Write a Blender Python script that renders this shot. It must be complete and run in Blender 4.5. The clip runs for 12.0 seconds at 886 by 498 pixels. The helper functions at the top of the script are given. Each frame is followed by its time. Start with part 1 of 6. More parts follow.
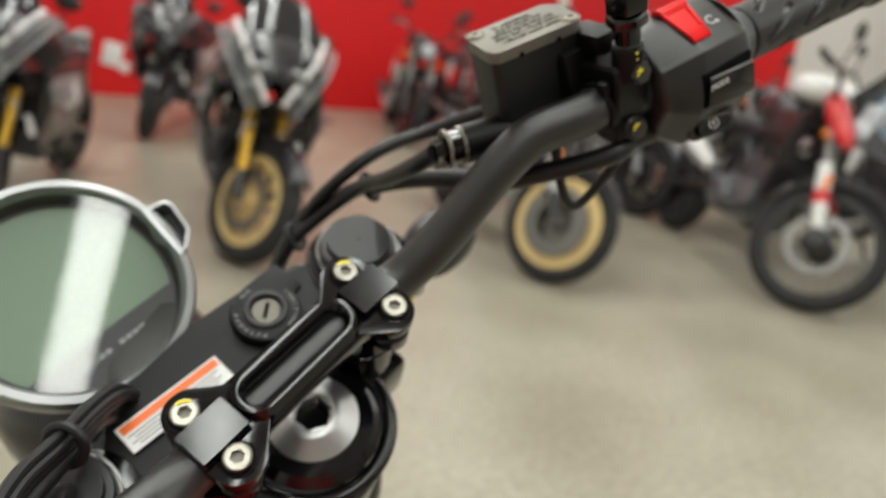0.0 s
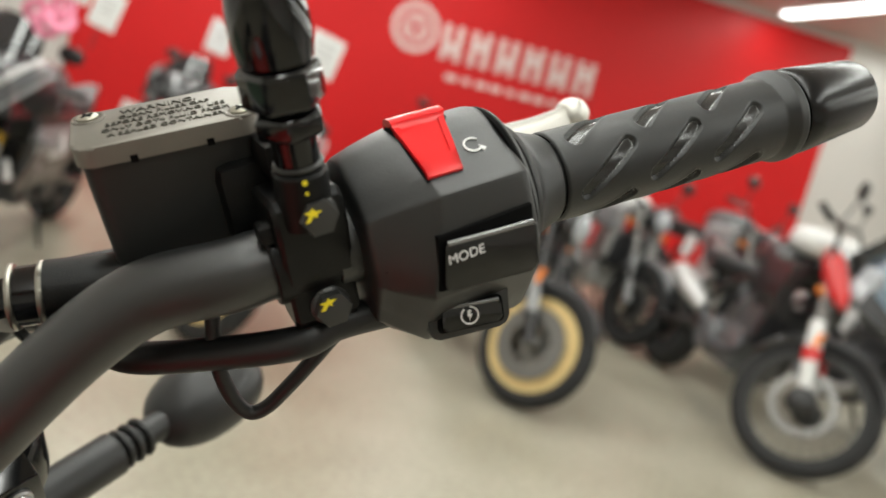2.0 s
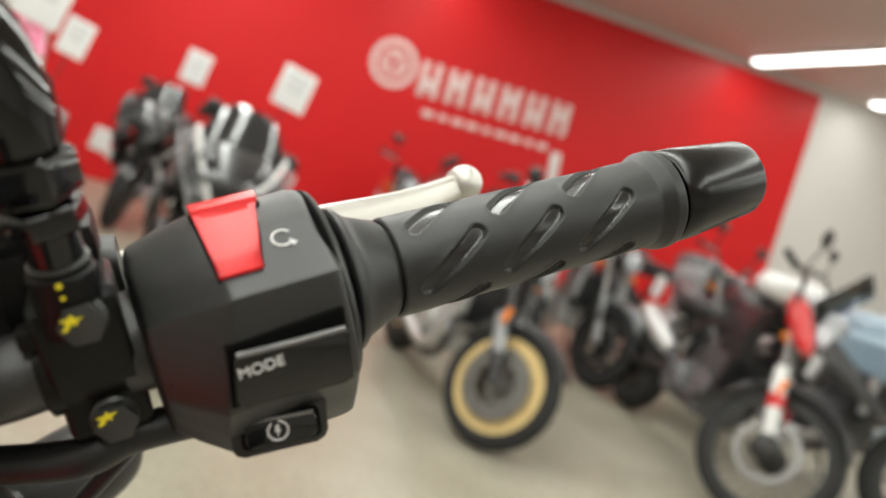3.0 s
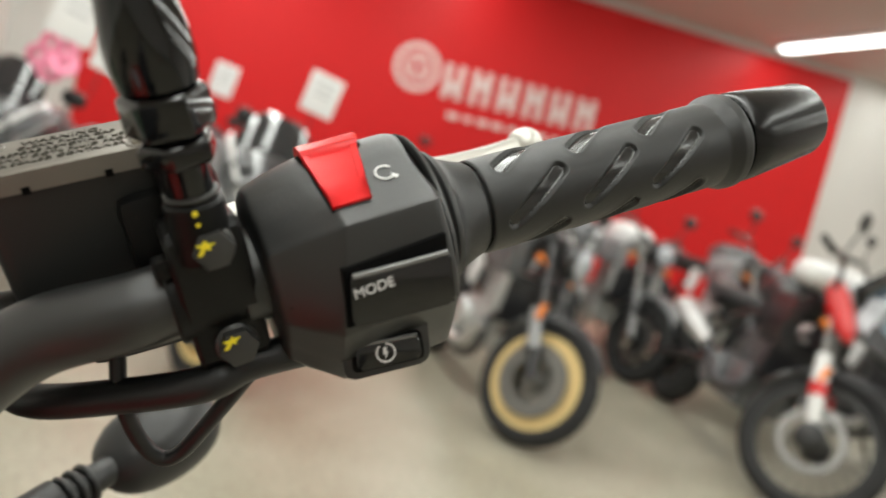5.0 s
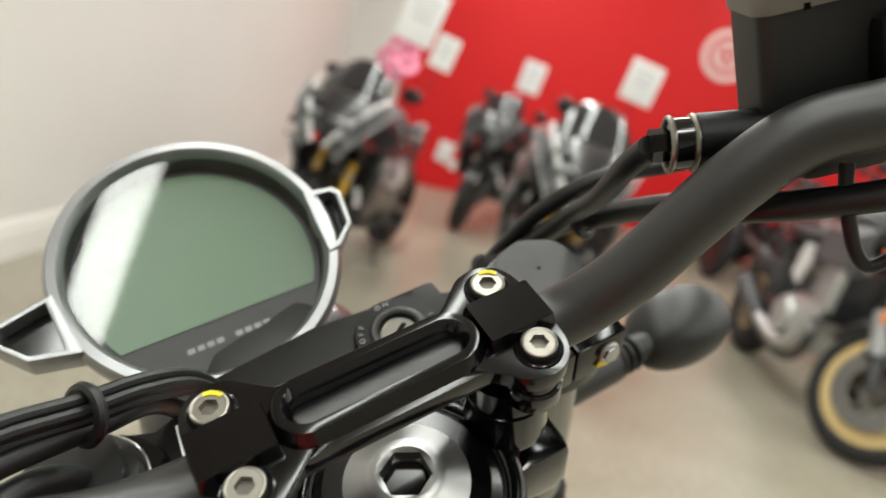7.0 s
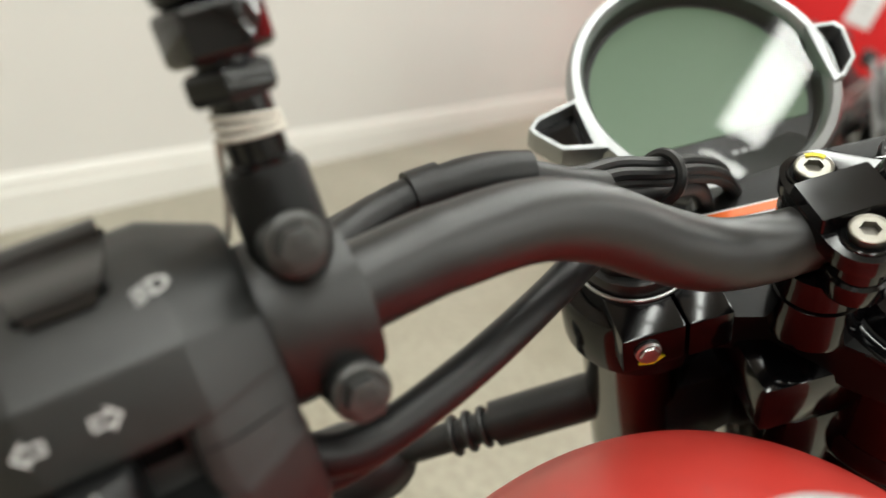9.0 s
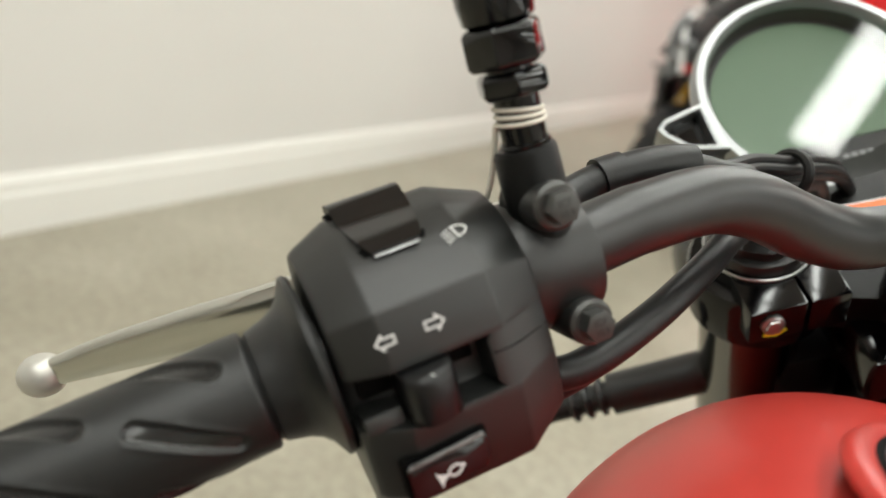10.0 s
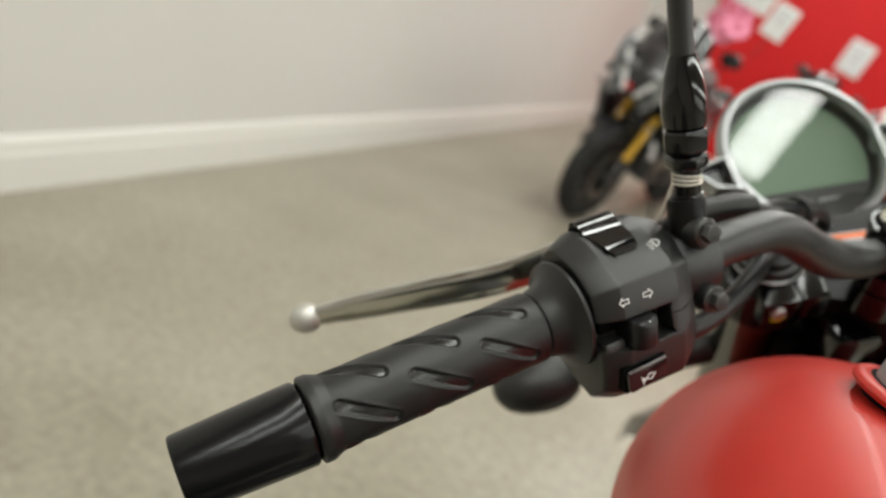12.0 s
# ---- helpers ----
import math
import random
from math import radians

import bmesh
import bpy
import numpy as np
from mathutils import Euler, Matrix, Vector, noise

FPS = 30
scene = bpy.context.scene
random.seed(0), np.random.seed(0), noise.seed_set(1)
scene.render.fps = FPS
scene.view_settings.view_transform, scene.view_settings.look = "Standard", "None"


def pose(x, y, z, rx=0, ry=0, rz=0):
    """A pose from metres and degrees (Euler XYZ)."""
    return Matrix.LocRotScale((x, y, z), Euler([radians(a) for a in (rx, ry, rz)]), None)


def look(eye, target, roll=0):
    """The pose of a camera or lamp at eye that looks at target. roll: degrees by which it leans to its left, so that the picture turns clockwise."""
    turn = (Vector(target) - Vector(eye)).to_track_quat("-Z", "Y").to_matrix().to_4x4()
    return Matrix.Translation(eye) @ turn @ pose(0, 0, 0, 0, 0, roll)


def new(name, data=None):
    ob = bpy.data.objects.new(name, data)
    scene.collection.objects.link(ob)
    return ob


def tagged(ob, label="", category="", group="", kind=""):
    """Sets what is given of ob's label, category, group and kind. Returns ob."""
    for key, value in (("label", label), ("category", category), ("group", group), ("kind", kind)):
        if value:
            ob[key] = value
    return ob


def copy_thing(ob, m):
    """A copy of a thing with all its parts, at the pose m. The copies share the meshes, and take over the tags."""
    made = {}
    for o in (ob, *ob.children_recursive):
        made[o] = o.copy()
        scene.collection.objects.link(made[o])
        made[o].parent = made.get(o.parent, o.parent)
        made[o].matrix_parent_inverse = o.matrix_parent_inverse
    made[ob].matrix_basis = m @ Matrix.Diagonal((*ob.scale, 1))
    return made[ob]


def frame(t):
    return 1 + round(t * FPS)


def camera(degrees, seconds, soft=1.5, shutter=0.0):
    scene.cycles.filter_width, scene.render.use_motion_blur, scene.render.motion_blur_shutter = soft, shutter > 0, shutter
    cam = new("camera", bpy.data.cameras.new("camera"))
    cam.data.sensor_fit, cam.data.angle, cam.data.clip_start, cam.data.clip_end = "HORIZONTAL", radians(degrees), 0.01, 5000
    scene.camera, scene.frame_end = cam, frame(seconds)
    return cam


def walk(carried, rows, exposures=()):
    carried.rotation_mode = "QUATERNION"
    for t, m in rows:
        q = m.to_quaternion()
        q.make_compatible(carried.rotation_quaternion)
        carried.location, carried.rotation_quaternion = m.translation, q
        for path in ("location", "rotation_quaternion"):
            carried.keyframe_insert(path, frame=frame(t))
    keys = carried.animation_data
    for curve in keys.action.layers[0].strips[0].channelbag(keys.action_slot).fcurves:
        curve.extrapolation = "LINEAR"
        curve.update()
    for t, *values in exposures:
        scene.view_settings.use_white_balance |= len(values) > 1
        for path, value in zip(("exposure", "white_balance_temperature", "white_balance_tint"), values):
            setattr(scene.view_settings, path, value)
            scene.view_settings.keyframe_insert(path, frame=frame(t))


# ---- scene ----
cam = camera(60.87, 12.0, shutter=0.15)
PATH = [
    (0, (-0.0470, -0.3169, 1.2354), (0.5920, 1.4838, 0.6445), 6.12),
    (0.5, (0.0097, -0.2751, 1.2653), (0.7018, 1.5442, 0.8057), 7.96),
    (1, (0.0277, -0.2459, 1.2704), (0.7362, 1.5875, 0.9006), 9.96),
    (1.5, (0.0794, -0.2163, 1.2595), (0.7257, 1.6429, 0.9045), 11.88),
    (2, (0.1316, -0.1954, 1.2537), (0.7412, 1.6783, 0.9104), 13.59),
    (2.5, (0.1469, -0.1833, 1.2547), (0.7682, 1.6943, 0.9571), 14.45),
    (3, (0.1790, -0.1784, 1.2796), (0.8283, 1.6976, 1.0368), 15.11),
    (3.2, (0.1875, -0.1818, 1.2842), (0.8395, 1.6948, 1.0536), 15.37),
    (4.8, (0.1630, -0.1870, 1.2580), (0.8620, 1.6750, 1.0660), 13.4),
    (5, (0.1610, -0.1913, 1.2566), (0.7392, 1.7066, 1.0046), 12.76),
    (5.5, (0.1336, -0.1835, 1.2412), (0.6088, 1.7353, 0.9373), 11.74),
    (6, (0.0928, -0.1871, 1.2314), (0.3981, 1.7603, 0.8933), 10.43),
    (6.5, (0.0613, -0.2088, 1.2076), (0.1241, 1.7574, 0.8468), 10.26),
    (6.7, (0.0466, -0.2175, 1.1916), (0.0185, 1.7466, 0.8154), 10.71),
    (8.3, (-0.0213, -0.2531, 1.1252), (-0.5394, 1.5871, 0.5379), 13.02),
    (8.5, (-0.0326, -0.2605, 1.1176), (-0.6198, 1.5458, 0.4910), 12.95),
    (9, (-0.0536, -0.2946, 1.1000), (-0.7938, 1.4269, 0.4010), 12.49),
    (9.5, (-0.0618, -0.3245, 1.0973), (-0.8835, 1.3479, 0.3707), 12.75),
    (10, (-0.0694, -0.3635, 1.0976), (-0.9269, 1.2946, 0.3797), 13.12),
    (10.5, (-0.0793, -0.4102, 1.1026), (-0.9122, 1.2667, 0.3996), 14.55),
    (11, (-0.0821, -0.4585, 1.1125), (-0.8631, 1.2453, 0.4146), 16.17),
    (11.5, (-0.1070, -0.5061, 1.1183), (-0.8244, 1.2264, 0.4230), 17.81),
    (12, (-0.1165, -0.5473, 1.1188), (-0.7893, 1.2072, 0.4341), 19.12),
]
walk(cam, [(t, look(eye, target, roll)) for t, eye, target, roll in PATH], exposures=[(0.0, -0.08), (1.5, 0.0), (2.5, 0.15), (5.0, 0.10), (6.0, 0.22), (6.5, 0.12), (8.5, 0.05), (9.5, 0.12), (10.5, 0.05), (11.0, -0.05), (12.0, -0.14)])

cam.data.dof.use_dof = True
cam.data.dof.focus_distance = 0.265
cam.data.dof.aperture_fstop = 7.0

# ---- world and light ----
world = bpy.data.worlds.new("showroom_world")
scene.world = world
world.use_nodes = True
world.node_tree.nodes["Background"].inputs[0].default_value = (0.9, 0.93, 1.0, 1)
world.node_tree.nodes["Background"].inputs[1].default_value = 0.02

WALL_LEFT, WALL_RIGHT, WALL_FAR, WALL_BACK, CEIL = -2.25, 11.0, 9.0, -6.0, 3.6
STRIP_X = (-0.65, 0.385, 2.56, 4.70, 6.84, 8.98)
STRIP_Y = (-3.3, -0.3, 2.7, 5.7)
STRIP_LEN = 2.9
DARK_SPOTS = ((4.70, 5.7),)          # no fitting hangs there


def strip_lamp(x, y):
    data = bpy.data.lights.new("strip_lamp", "AREA")
    data.shape, data.size, data.size_y = "RECTANGLE", 0.16, STRIP_LEN
    data.energy, data.color = 21.0, (0.965, 1.0, 0.935)
    ob = new("strip_lamp", data)
    ob.matrix_world = pose(x, y, CEIL - 0.085)
    return ob


for sx in STRIP_X:
    for sy in STRIP_Y:
        if (sx, sy) in DARK_SPOTS:
            continue
        strip_lamp(sx, sy + STRIP_LEN / 2)


# ---- materials ----
def material(name, color, rough=0.5, metal=0.0, grain=0.0, grain_scale=900.0, var=0.0, var_scale=30.0,
             coat=0.0, spec=0.5, rough_var=0.0, emit=0.0, bump_dist=0.0002):
    m = bpy.data.materials.new(name)
    m.use_nodes = True
    nt = m.node_tree
    b = nt.nodes["Principled BSDF"]
    b.inputs["Base Color"].default_value = (*color, 1)
    b.inputs["Roughness"].default_value = rough
    b.inputs["Metallic"].default_value = metal
    b.inputs["Coat Weight"].default_value = coat
    b.inputs["Coat Roughness"].default_value = 0.06
    b.inputs["Specular IOR Level"].default_value = spec
    if emit:
        b.inputs["Emission Color"].default_value = (*color, 1)
        b.inputs["Emission Strength"].default_value = emit
    if grain or var or rough_var:
        tc = nt.nodes.new("ShaderNodeTexCoord")
    if var or rough_var:
        n = nt.nodes.new("ShaderNodeTexNoise")
        n.inputs["Scale"].default_value, n.inputs["Detail"].default_value = var_scale, 6
        nt.links.new(tc.outputs["Object"], n.inputs["Vector"])
    if var:
        mix = nt.nodes.new("ShaderNodeMix")
        mix.data_type = "RGBA"
        mix.inputs["A"].default_value = (*[c * (1 - var) for c in color], 1)
        mix.inputs["B"].default_value = (*[min(1, c * (1 + var)) for c in color], 1)
        nt.links.new(n.outputs["Fac"], mix.inputs["Factor"])
        nt.links.new(mix.outputs["Result"], b.inputs["Base Color"])
    if rough_var:
        mr = nt.nodes.new("ShaderNodeMapRange")
        mr.inputs["To Min"].default_value, mr.inputs["To Max"].default_value = rough - rough_var, rough + rough_var
        nt.links.new(n.outputs["Fac"], mr.inputs["Value"])
        nt.links.new(mr.outputs["Result"], b.inputs["Roughness"])
    if grain:
        g = nt.nodes.new("ShaderNodeTexNoise")
        g.inputs["Scale"].default_value, g.inputs["Detail"].default_value = grain_scale, 3
        bp = nt.nodes.new("ShaderNodeBump")
        bp.inputs["Strength"].default_value, bp.inputs["Distance"].default_value = grain, bump_dist
        nt.links.new(tc.outputs["Object"], g.inputs["Vector"])
        nt.links.new(g.outputs["Fac"], bp.inputs["Height"])
        nt.links.new(bp.outputs["Normal"], b.inputs["Normal"])
    return m


M_PLASTIC = material("satin_black_plastic", (0.0060, 0.0065, 0.0061), 0.43, spec=0.80, grain=0.4, grain_scale=1700, var=0.15, var_scale=60, rough_var=0.06)
M_BAR = material("matte_black_steel", (0.0060, 0.0062, 0.0062), 0.42, spec=0.9, grain=0.25, grain_scale=1800, var=0.15, var_scale=40, rough_var=0.06)
M_RES = material("black_reservoir_plastic", (0.0135, 0.0142, 0.0136), 0.48, spec=0.55, grain=0.3, grain_scale=2200, var=0.15, var_scale=60, rough_var=0.05)
M_CAST = material("black_cast_metal", (0.0024, 0.0024, 0.0023), 0.42, spec=0.26, grain=0.5, grain_scale=1500, var=0.2, var_scale=80)
M_GLOSS = material("gloss_black_paint", (0.0025, 0.0025, 0.003), 0.11, spec=0.4, coat=0.3, rough_var=0.05, var_scale=50)
M_YOKE = material("gloss_black_anodised", (0.0025, 0.0025, 0.003), 0.13, spec=0.45, coat=0.0, rough_var=0.05, var_scale=60)
M_FORK = material("dark_chromed_fork", (0.20, 0.195, 0.185), 0.16, metal=1.0, rough_var=0.05, var_scale=60)
M_BUTTON = material("gloss_black_button", (0.0035, 0.0035, 0.004), 0.13, coat=0.25, rough_var=0.05, var_scale=200)
M_RUBBER = material("black_rubber", (0.0065, 0.0070, 0.0070), 0.44, spec=0.62, grain=0.3, grain_scale=2500, var=0.2, var_scale=70, rough_var=0.07)
# paler and glossier than M_RUBBER, for the floors of the grip recesses
M_SLOT = material("pale_glossy_rubber", (0.014, 0.0145, 0.015), 0.22, spec=0.7, var=0.2, var_scale=90)
M_CABLE = material("black_cable_sleeve", (0.0065, 0.0065, 0.0068), 0.44, spec=0.5, grain=0.3, grain_scale=900, var=0.2)
M_STEEL = material("bright_steel", (0.34, 0.325, 0.285), 0.34, metal=1.0, rough_var=0.08, var_scale=160)
M_BOLT_DARK = material("dark_bolt", (0.050, 0.050, 0.048), 0.38, metal=0.4, grain=0.3, grain_scale=1500)
M_BOLT_ZINC = material("dark_zinc_bolt", (0.085, 0.085, 0.082), 0.36, metal=0.6, grain=0.3, grain_scale=1500)
M_BOLTMARK = material("worn_bolt_marking", (0.04, 0.04, 0.04), 0.5, metal=0.4)
M_ALU = material("brushed_aluminium", (0.47, 0.475, 0.475), 0.36, metal=1.0, rough_var=0.07, var_scale=120)
M_LEVER_L = material("polished_clutch_lever", (0.60, 0.60, 0.55), 0.16, metal=1.0, rough_var=0.04, var_scale=80)
M_LEVER = material("pale_silver_lever", (0.60, 0.585, 0.54), 0.42, metal=0.6, rough_var=0.05, var_scale=80)
M_CAP = material("satin_grey_cap", (0.40, 0.41, 0.42), 0.45, metal=0.35, rough_var=0.05, var_scale=60)
M_PALEPRINT = material("pale_grey_print", (0.60, 0.60, 0.61), 0.6)
M_GREYPRINT = material("worn_grey_print", (0.20, 0.20, 0.20), 0.5)
# darker than M_STEEL, for hex sockets and the key barrel
M_SOCKET = material("dark_steel_socket", (0.16, 0.15, 0.13), 0.45, metal=0.7)
M_BEZEL = material("satin_silver_bezel", (0.36, 0.37, 0.375), 0.36, metal=0.9, rough_var=0.06, var_scale=70)
M_LCD = material("grey_green_lcd", (0.135, 0.215, 0.135), 0.35, var=0.06, var_scale=12)
M_DARKFACE = material("dark_gauge_face", (0.030, 0.031, 0.033), 0.45, var=0.15)
M_LID = material("bronze_grey_cast_lid", (0.20, 0.185, 0.16), 0.46, metal=0.5, grain=0.3, grain_scale=1200, var=0.12, var_scale=90)
M_SCREW = material("dull_zinc_screw", (0.36, 0.34, 0.28), 0.42, metal=0.8)
M_LIDPRINT = material("dark_bronze_lettering", (0.10, 0.092, 0.078), 0.5, metal=0.4)
M_RED_SWITCH = material("gloss_red_plastic", (0.78, 0.008, 0.010), 0.24, spec=0.32, coat=0.0, rough_var=0.06, var_scale=300)
# paler than the buttons: paints the highlight along their top edges
M_HIGHLIGHT = material("painted_edge_highlight", (0.12, 0.12, 0.12), 0.22, spec=1.0, coat=0.5)
M_WHITE_PRINT = material("white_print", (0.75, 0.75, 0.74), 0.5)
M_YELLOW = material("yellow_paint_mark", (0.80, 0.66, 0.02), 0.45, var=0.1, var_scale=400)
M_STRING = material("cream_string", (0.78, 0.75, 0.66), 0.85, grain=0.5, grain_scale=1500)
M_BAREND = material("satin_black_bar_end", (0.004, 0.004, 0.0045), 0.24, spec=0.36, rough_var=0.015, var_scale=90)
M_TANK = material("matte_red_paint", (0.52, 0.034, 0.024), 0.42, coat=0.08, rough_var=0.05, var_scale=25, var=0.06)
M_SCRATCH = material("pale_scuff", (0.16, 0.16, 0.155), 0.6)
M_ORANGE = material("orange_label", (0.85, 0.16, 0.02), 0.4)
M_PAPER = material("white_paper", (0.82, 0.82, 0.82), 0.6, var=0.03, var_scale=15)
M_GREYPRINT = material("grey_print", (0.35, 0.35, 0.36), 0.6)
M_SIGNAL = material("smoked_signal_lens", (0.018, 0.018, 0.018), 0.40)
# near-black colour standing in for the shade inside gaps, slots and holes
M_BLACKHOLE = material("painted_gap_shade", (0.002, 0.002, 0.002), 0.7, spec=0.1)
M_ROCKER = material("gloss_black_rocker", (0.004, 0.004, 0.0045), 0.10, spec=0.8, coat=0.0, rough_var=0.04, var_scale=140)
M_SLIDER = material("satin_black_slider", (0.006, 0.006, 0.0063), 0.30, spec=0.42, grain=0.2, grain_scale=1800)
# showroom


def floor_material():
    m = bpy.data.materials.new("polished_concrete")
    m.use_nodes = True
    nt = m.node_tree
    b = nt.nodes["Principled BSDF"]
    tc = nt.nodes.new("ShaderNodeTexCoord")
    big = nt.nodes.new("ShaderNodeTexNoise")
    big.inputs["Scale"].default_value, big.inputs["Detail"].default_value = 2.2, 8
    fine = nt.nodes.new("ShaderNodeTexNoise")
    fine.inputs["Scale"].default_value, fine.inputs["Detail"].default_value = 38, 7
    for n in (big, fine):
        nt.links.new(tc.outputs["Object"], n.inputs["Vector"])
    ramp = nt.nodes.new("ShaderNodeValToRGB")
    ramp.color_ramp.elements[0].position, ramp.color_ramp.elements[0].color = 0.32, (0.345, 0.318, 0.243, 1)
    ramp.color_ramp.elements[1].position, ramp.color_ramp.elements[1].color = 0.68, (0.445, 0.418, 0.335, 1)
    nt.links.new(big.outputs["Fac"], ramp.inputs["Fac"])
    mix = nt.nodes.new("ShaderNodeMix")
    mix.data_type, mix.blend_type = "RGBA", "MULTIPLY"
    mix.inputs["Factor"].default_value = 0.85
    r2 = nt.nodes.new("ShaderNodeValToRGB")
    r2.color_ramp.elements[0].position, r2.color_ramp.elements[0].color = 0.3, (0.62, 0.60, 0.57, 1)
    r2.color_ramp.elements[1].position, r2.color_ramp.elements[1].color = 0.7, (1, 1, 1, 1)
    nt.links.new(fine.outputs["Fac"], r2.inputs["Fac"])
    nt.links.new(ramp.outputs["Color"], mix.inputs["A"])
    nt.links.new(r2.outputs["Color"], mix.inputs["B"])
    nt.links.new(mix.outputs["Result"], b.inputs["Base Color"])
    mr = nt.nodes.new("ShaderNodeMapRange")
    mr.inputs["To Min"].default_value, mr.inputs["To Max"].default_value = 0.24, 0.44
    b.inputs["Specular IOR Level"].default_value = 0.6
    nt.links.new(big.outputs["Fac"], mr.inputs["Value"])
    nt.links.new(mr.outputs["Result"], b.inputs["Roughness"])
    return m


M_FLOOR = floor_material()
M_WALL = material("warm_white_painted_wall", (0.70, 0.685, 0.655), 0.7, var=0.03, var_scale=1.5, grain=0.2, grain_scale=120, bump_dist=0.001)
M_BASE = material("white_gloss_baseboard", (0.80, 0.79, 0.75), 0.4, var=0.02, var_scale=3)
M_REDWALL = material("red_wall_panel", (0.65, 0.012, 0.014), 0.45, spec=0.3, var=0.05, var_scale=1.2)
M_SIGN = material("pale_sign_lettering", (0.80, 0.66, 0.64), 0.5)
M_CEIL = material("pinkish_ceiling_paint", (0.60, 0.53, 0.49), 0.8, var=0.03, var_scale=1.0)
M_TUBE = material("lit_diffuser", (0.98, 1.0, 0.96), 0.5, emit=6.0)
M_LAMPBODY = material("white_lamp_body", (0.75, 0.75, 0.74), 0.5)
M_TYRE = material("black_tyre", (0.014, 0.014, 0.0145), 0.75, var=0.25, var_scale=20)
M_GOLD = material("gold_wheel_paint", (0.74, 0.55, 0.25), 0.4, metal=0.15, var=0.08)
M_GOLDFORK = material("gold_fork_tube", (0.75, 0.45, 0.06), 0.28, metal=0.6)
M_DARKRIM = material("black_rim", (0.03, 0.03, 0.03), 0.4, metal=0.3)
M_DISC = material("brake_disc_steel", (0.22, 0.215, 0.205), 0.42, metal=1.0, rough_var=0.08, var_scale=60)
M_GREY = material("grey_silver_fairing", (0.13, 0.135, 0.14), 0.36, metal=0.3, coat=0.4, var=0.15, var_scale=6)
M_LIGHTGREY = material("light_grey_fairing", (0.30, 0.305, 0.31), 0.38, coat=0.4, var=0.1, var_scale=6)
M_BLACKPAINT = material("black_fairing", (0.018, 0.018, 0.02), 0.3, coat=0.4, var=0.2, var_scale=8)
M_REDPAINT = material("red_fairing", (0.60, 0.02, 0.02), 0.3, coat=0.4)
M_WHITEPAINT = material("white_fairing", (0.75, 0.75, 0.74), 0.3, coat=0.4)
M_BLUEPAINT = material("pale_blue_fairing", (0.25, 0.34, 0.42), 0.35, coat=0.4)
M_ENGINE = material("engine_castings", (0.09, 0.09, 0.095), 0.45, metal=0.6, grain=0.4, grain_scale=150, var=0.3, var_scale=18)
M_ENGINE_SILVER = material("silver_engine_castings", (0.58, 0.58, 0.57), 0.4, metal=0.6, grain=0.4, grain_scale=150, var=0.2, var_scale=18)
M_SEAT = material("black_vinyl_seat", (0.02, 0.02, 0.021), 0.6, grain=0.4, grain_scale=400)
M_ORANGELENS = material("orange_signal_lens", (0.85, 0.22, 0.02), 0.25, coat=0.3)
M_HEADLENS = material("headlight_lens", (0.45, 0.47, 0.50), 0.12, coat=0.6)
M_PINK = material("pink_ribbon", (0.90, 0.30, 0.45), 0.6)
M_SCREEN = material("smoked_windscreen", (0.022, 0.023, 0.025), 0.12, coat=0.5)


def glass_material():
    m = bpy.data.materials.new("clear_gauge_glass")
    m.use_nodes = True
    nt = m.node_tree
    for n in list(nt.nodes):
        if n.type != "OUTPUT_MATERIAL":
            nt.nodes.remove(n)
    out = nt.nodes["Material Output"]
    tr = nt.nodes.new("ShaderNodeBsdfTransparent")
    gl = nt.nodes.new("ShaderNodeBsdfGlossy")
    gl.inputs["Roughness"].default_value = 0.025
    fr = nt.nodes.new("ShaderNodeFresnel")
    fr.inputs["IOR"].default_value = 1.52
    mx = nt.nodes.new("ShaderNodeMixShader")
    nt.links.new(fr.outputs[0], mx.inputs[0])
    nt.links.new(tr.outputs[0], mx.inputs[1])
    nt.links.new(gl.outputs[0], mx.inputs[2])
    nt.links.new(mx.outputs[0], out.inputs["Surface"])
    return m


M_GLASS = glass_material()


# ---- mesh tools ----
def part(name, bm, mat, parent=None, label="", smooth=35.0, m=None):
    if m is not None:
        bm.transform(m)
    bmesh.ops.recalc_face_normals(bm, faces=bm.faces)
    me = bpy.data.meshes.new(name)
    bm.to_mesh(me)
    bm.free()
    mats = mat if isinstance(mat, (list, tuple)) else [mat]
    for mm in mats:
        me.materials.append(mm)
    if smooth:
        me.polygons.foreach_set("use_smooth", [True] * len(me.polygons))
        me.set_sharp_from_angle(angle=radians(smooth))
    ob = new(name, me)
    if parent is not None:
        ob.parent = parent
    if label:
        ob["label"] = label
    return ob


def thing(name, m, label, category, group="", kind=""):
    ob = new(name)
    ob.empty_display_size = 0.05
    ob.matrix_world = m
    return tagged(ob, label, category, group, kind)


def merge(*bms):
    out = bmesh.new()
    for b in bms:
        me = bpy.data.meshes.new("tmp")
        b.to_mesh(me)
        b.free()
        out.from_mesh(me)
        bpy.data.meshes.remove(me)
    return out


def box(sx, sy, sz, c=(0, 0, 0), bevel=0.0, seg=2, m=None):
    bm = bmesh.new()
    bmesh.ops.create_cube(bm, size=1.0, matrix=Matrix.Translation(c) @ Matrix.Diagonal((sx, sy, sz, 1)))
    if bevel:
        bmesh.ops.bevel(bm, geom=list(bm.edges), offset=bevel, segments=seg, profile=0.6, affect="EDGES")
    if m is not None:
        bm.transform(m)
    return bm


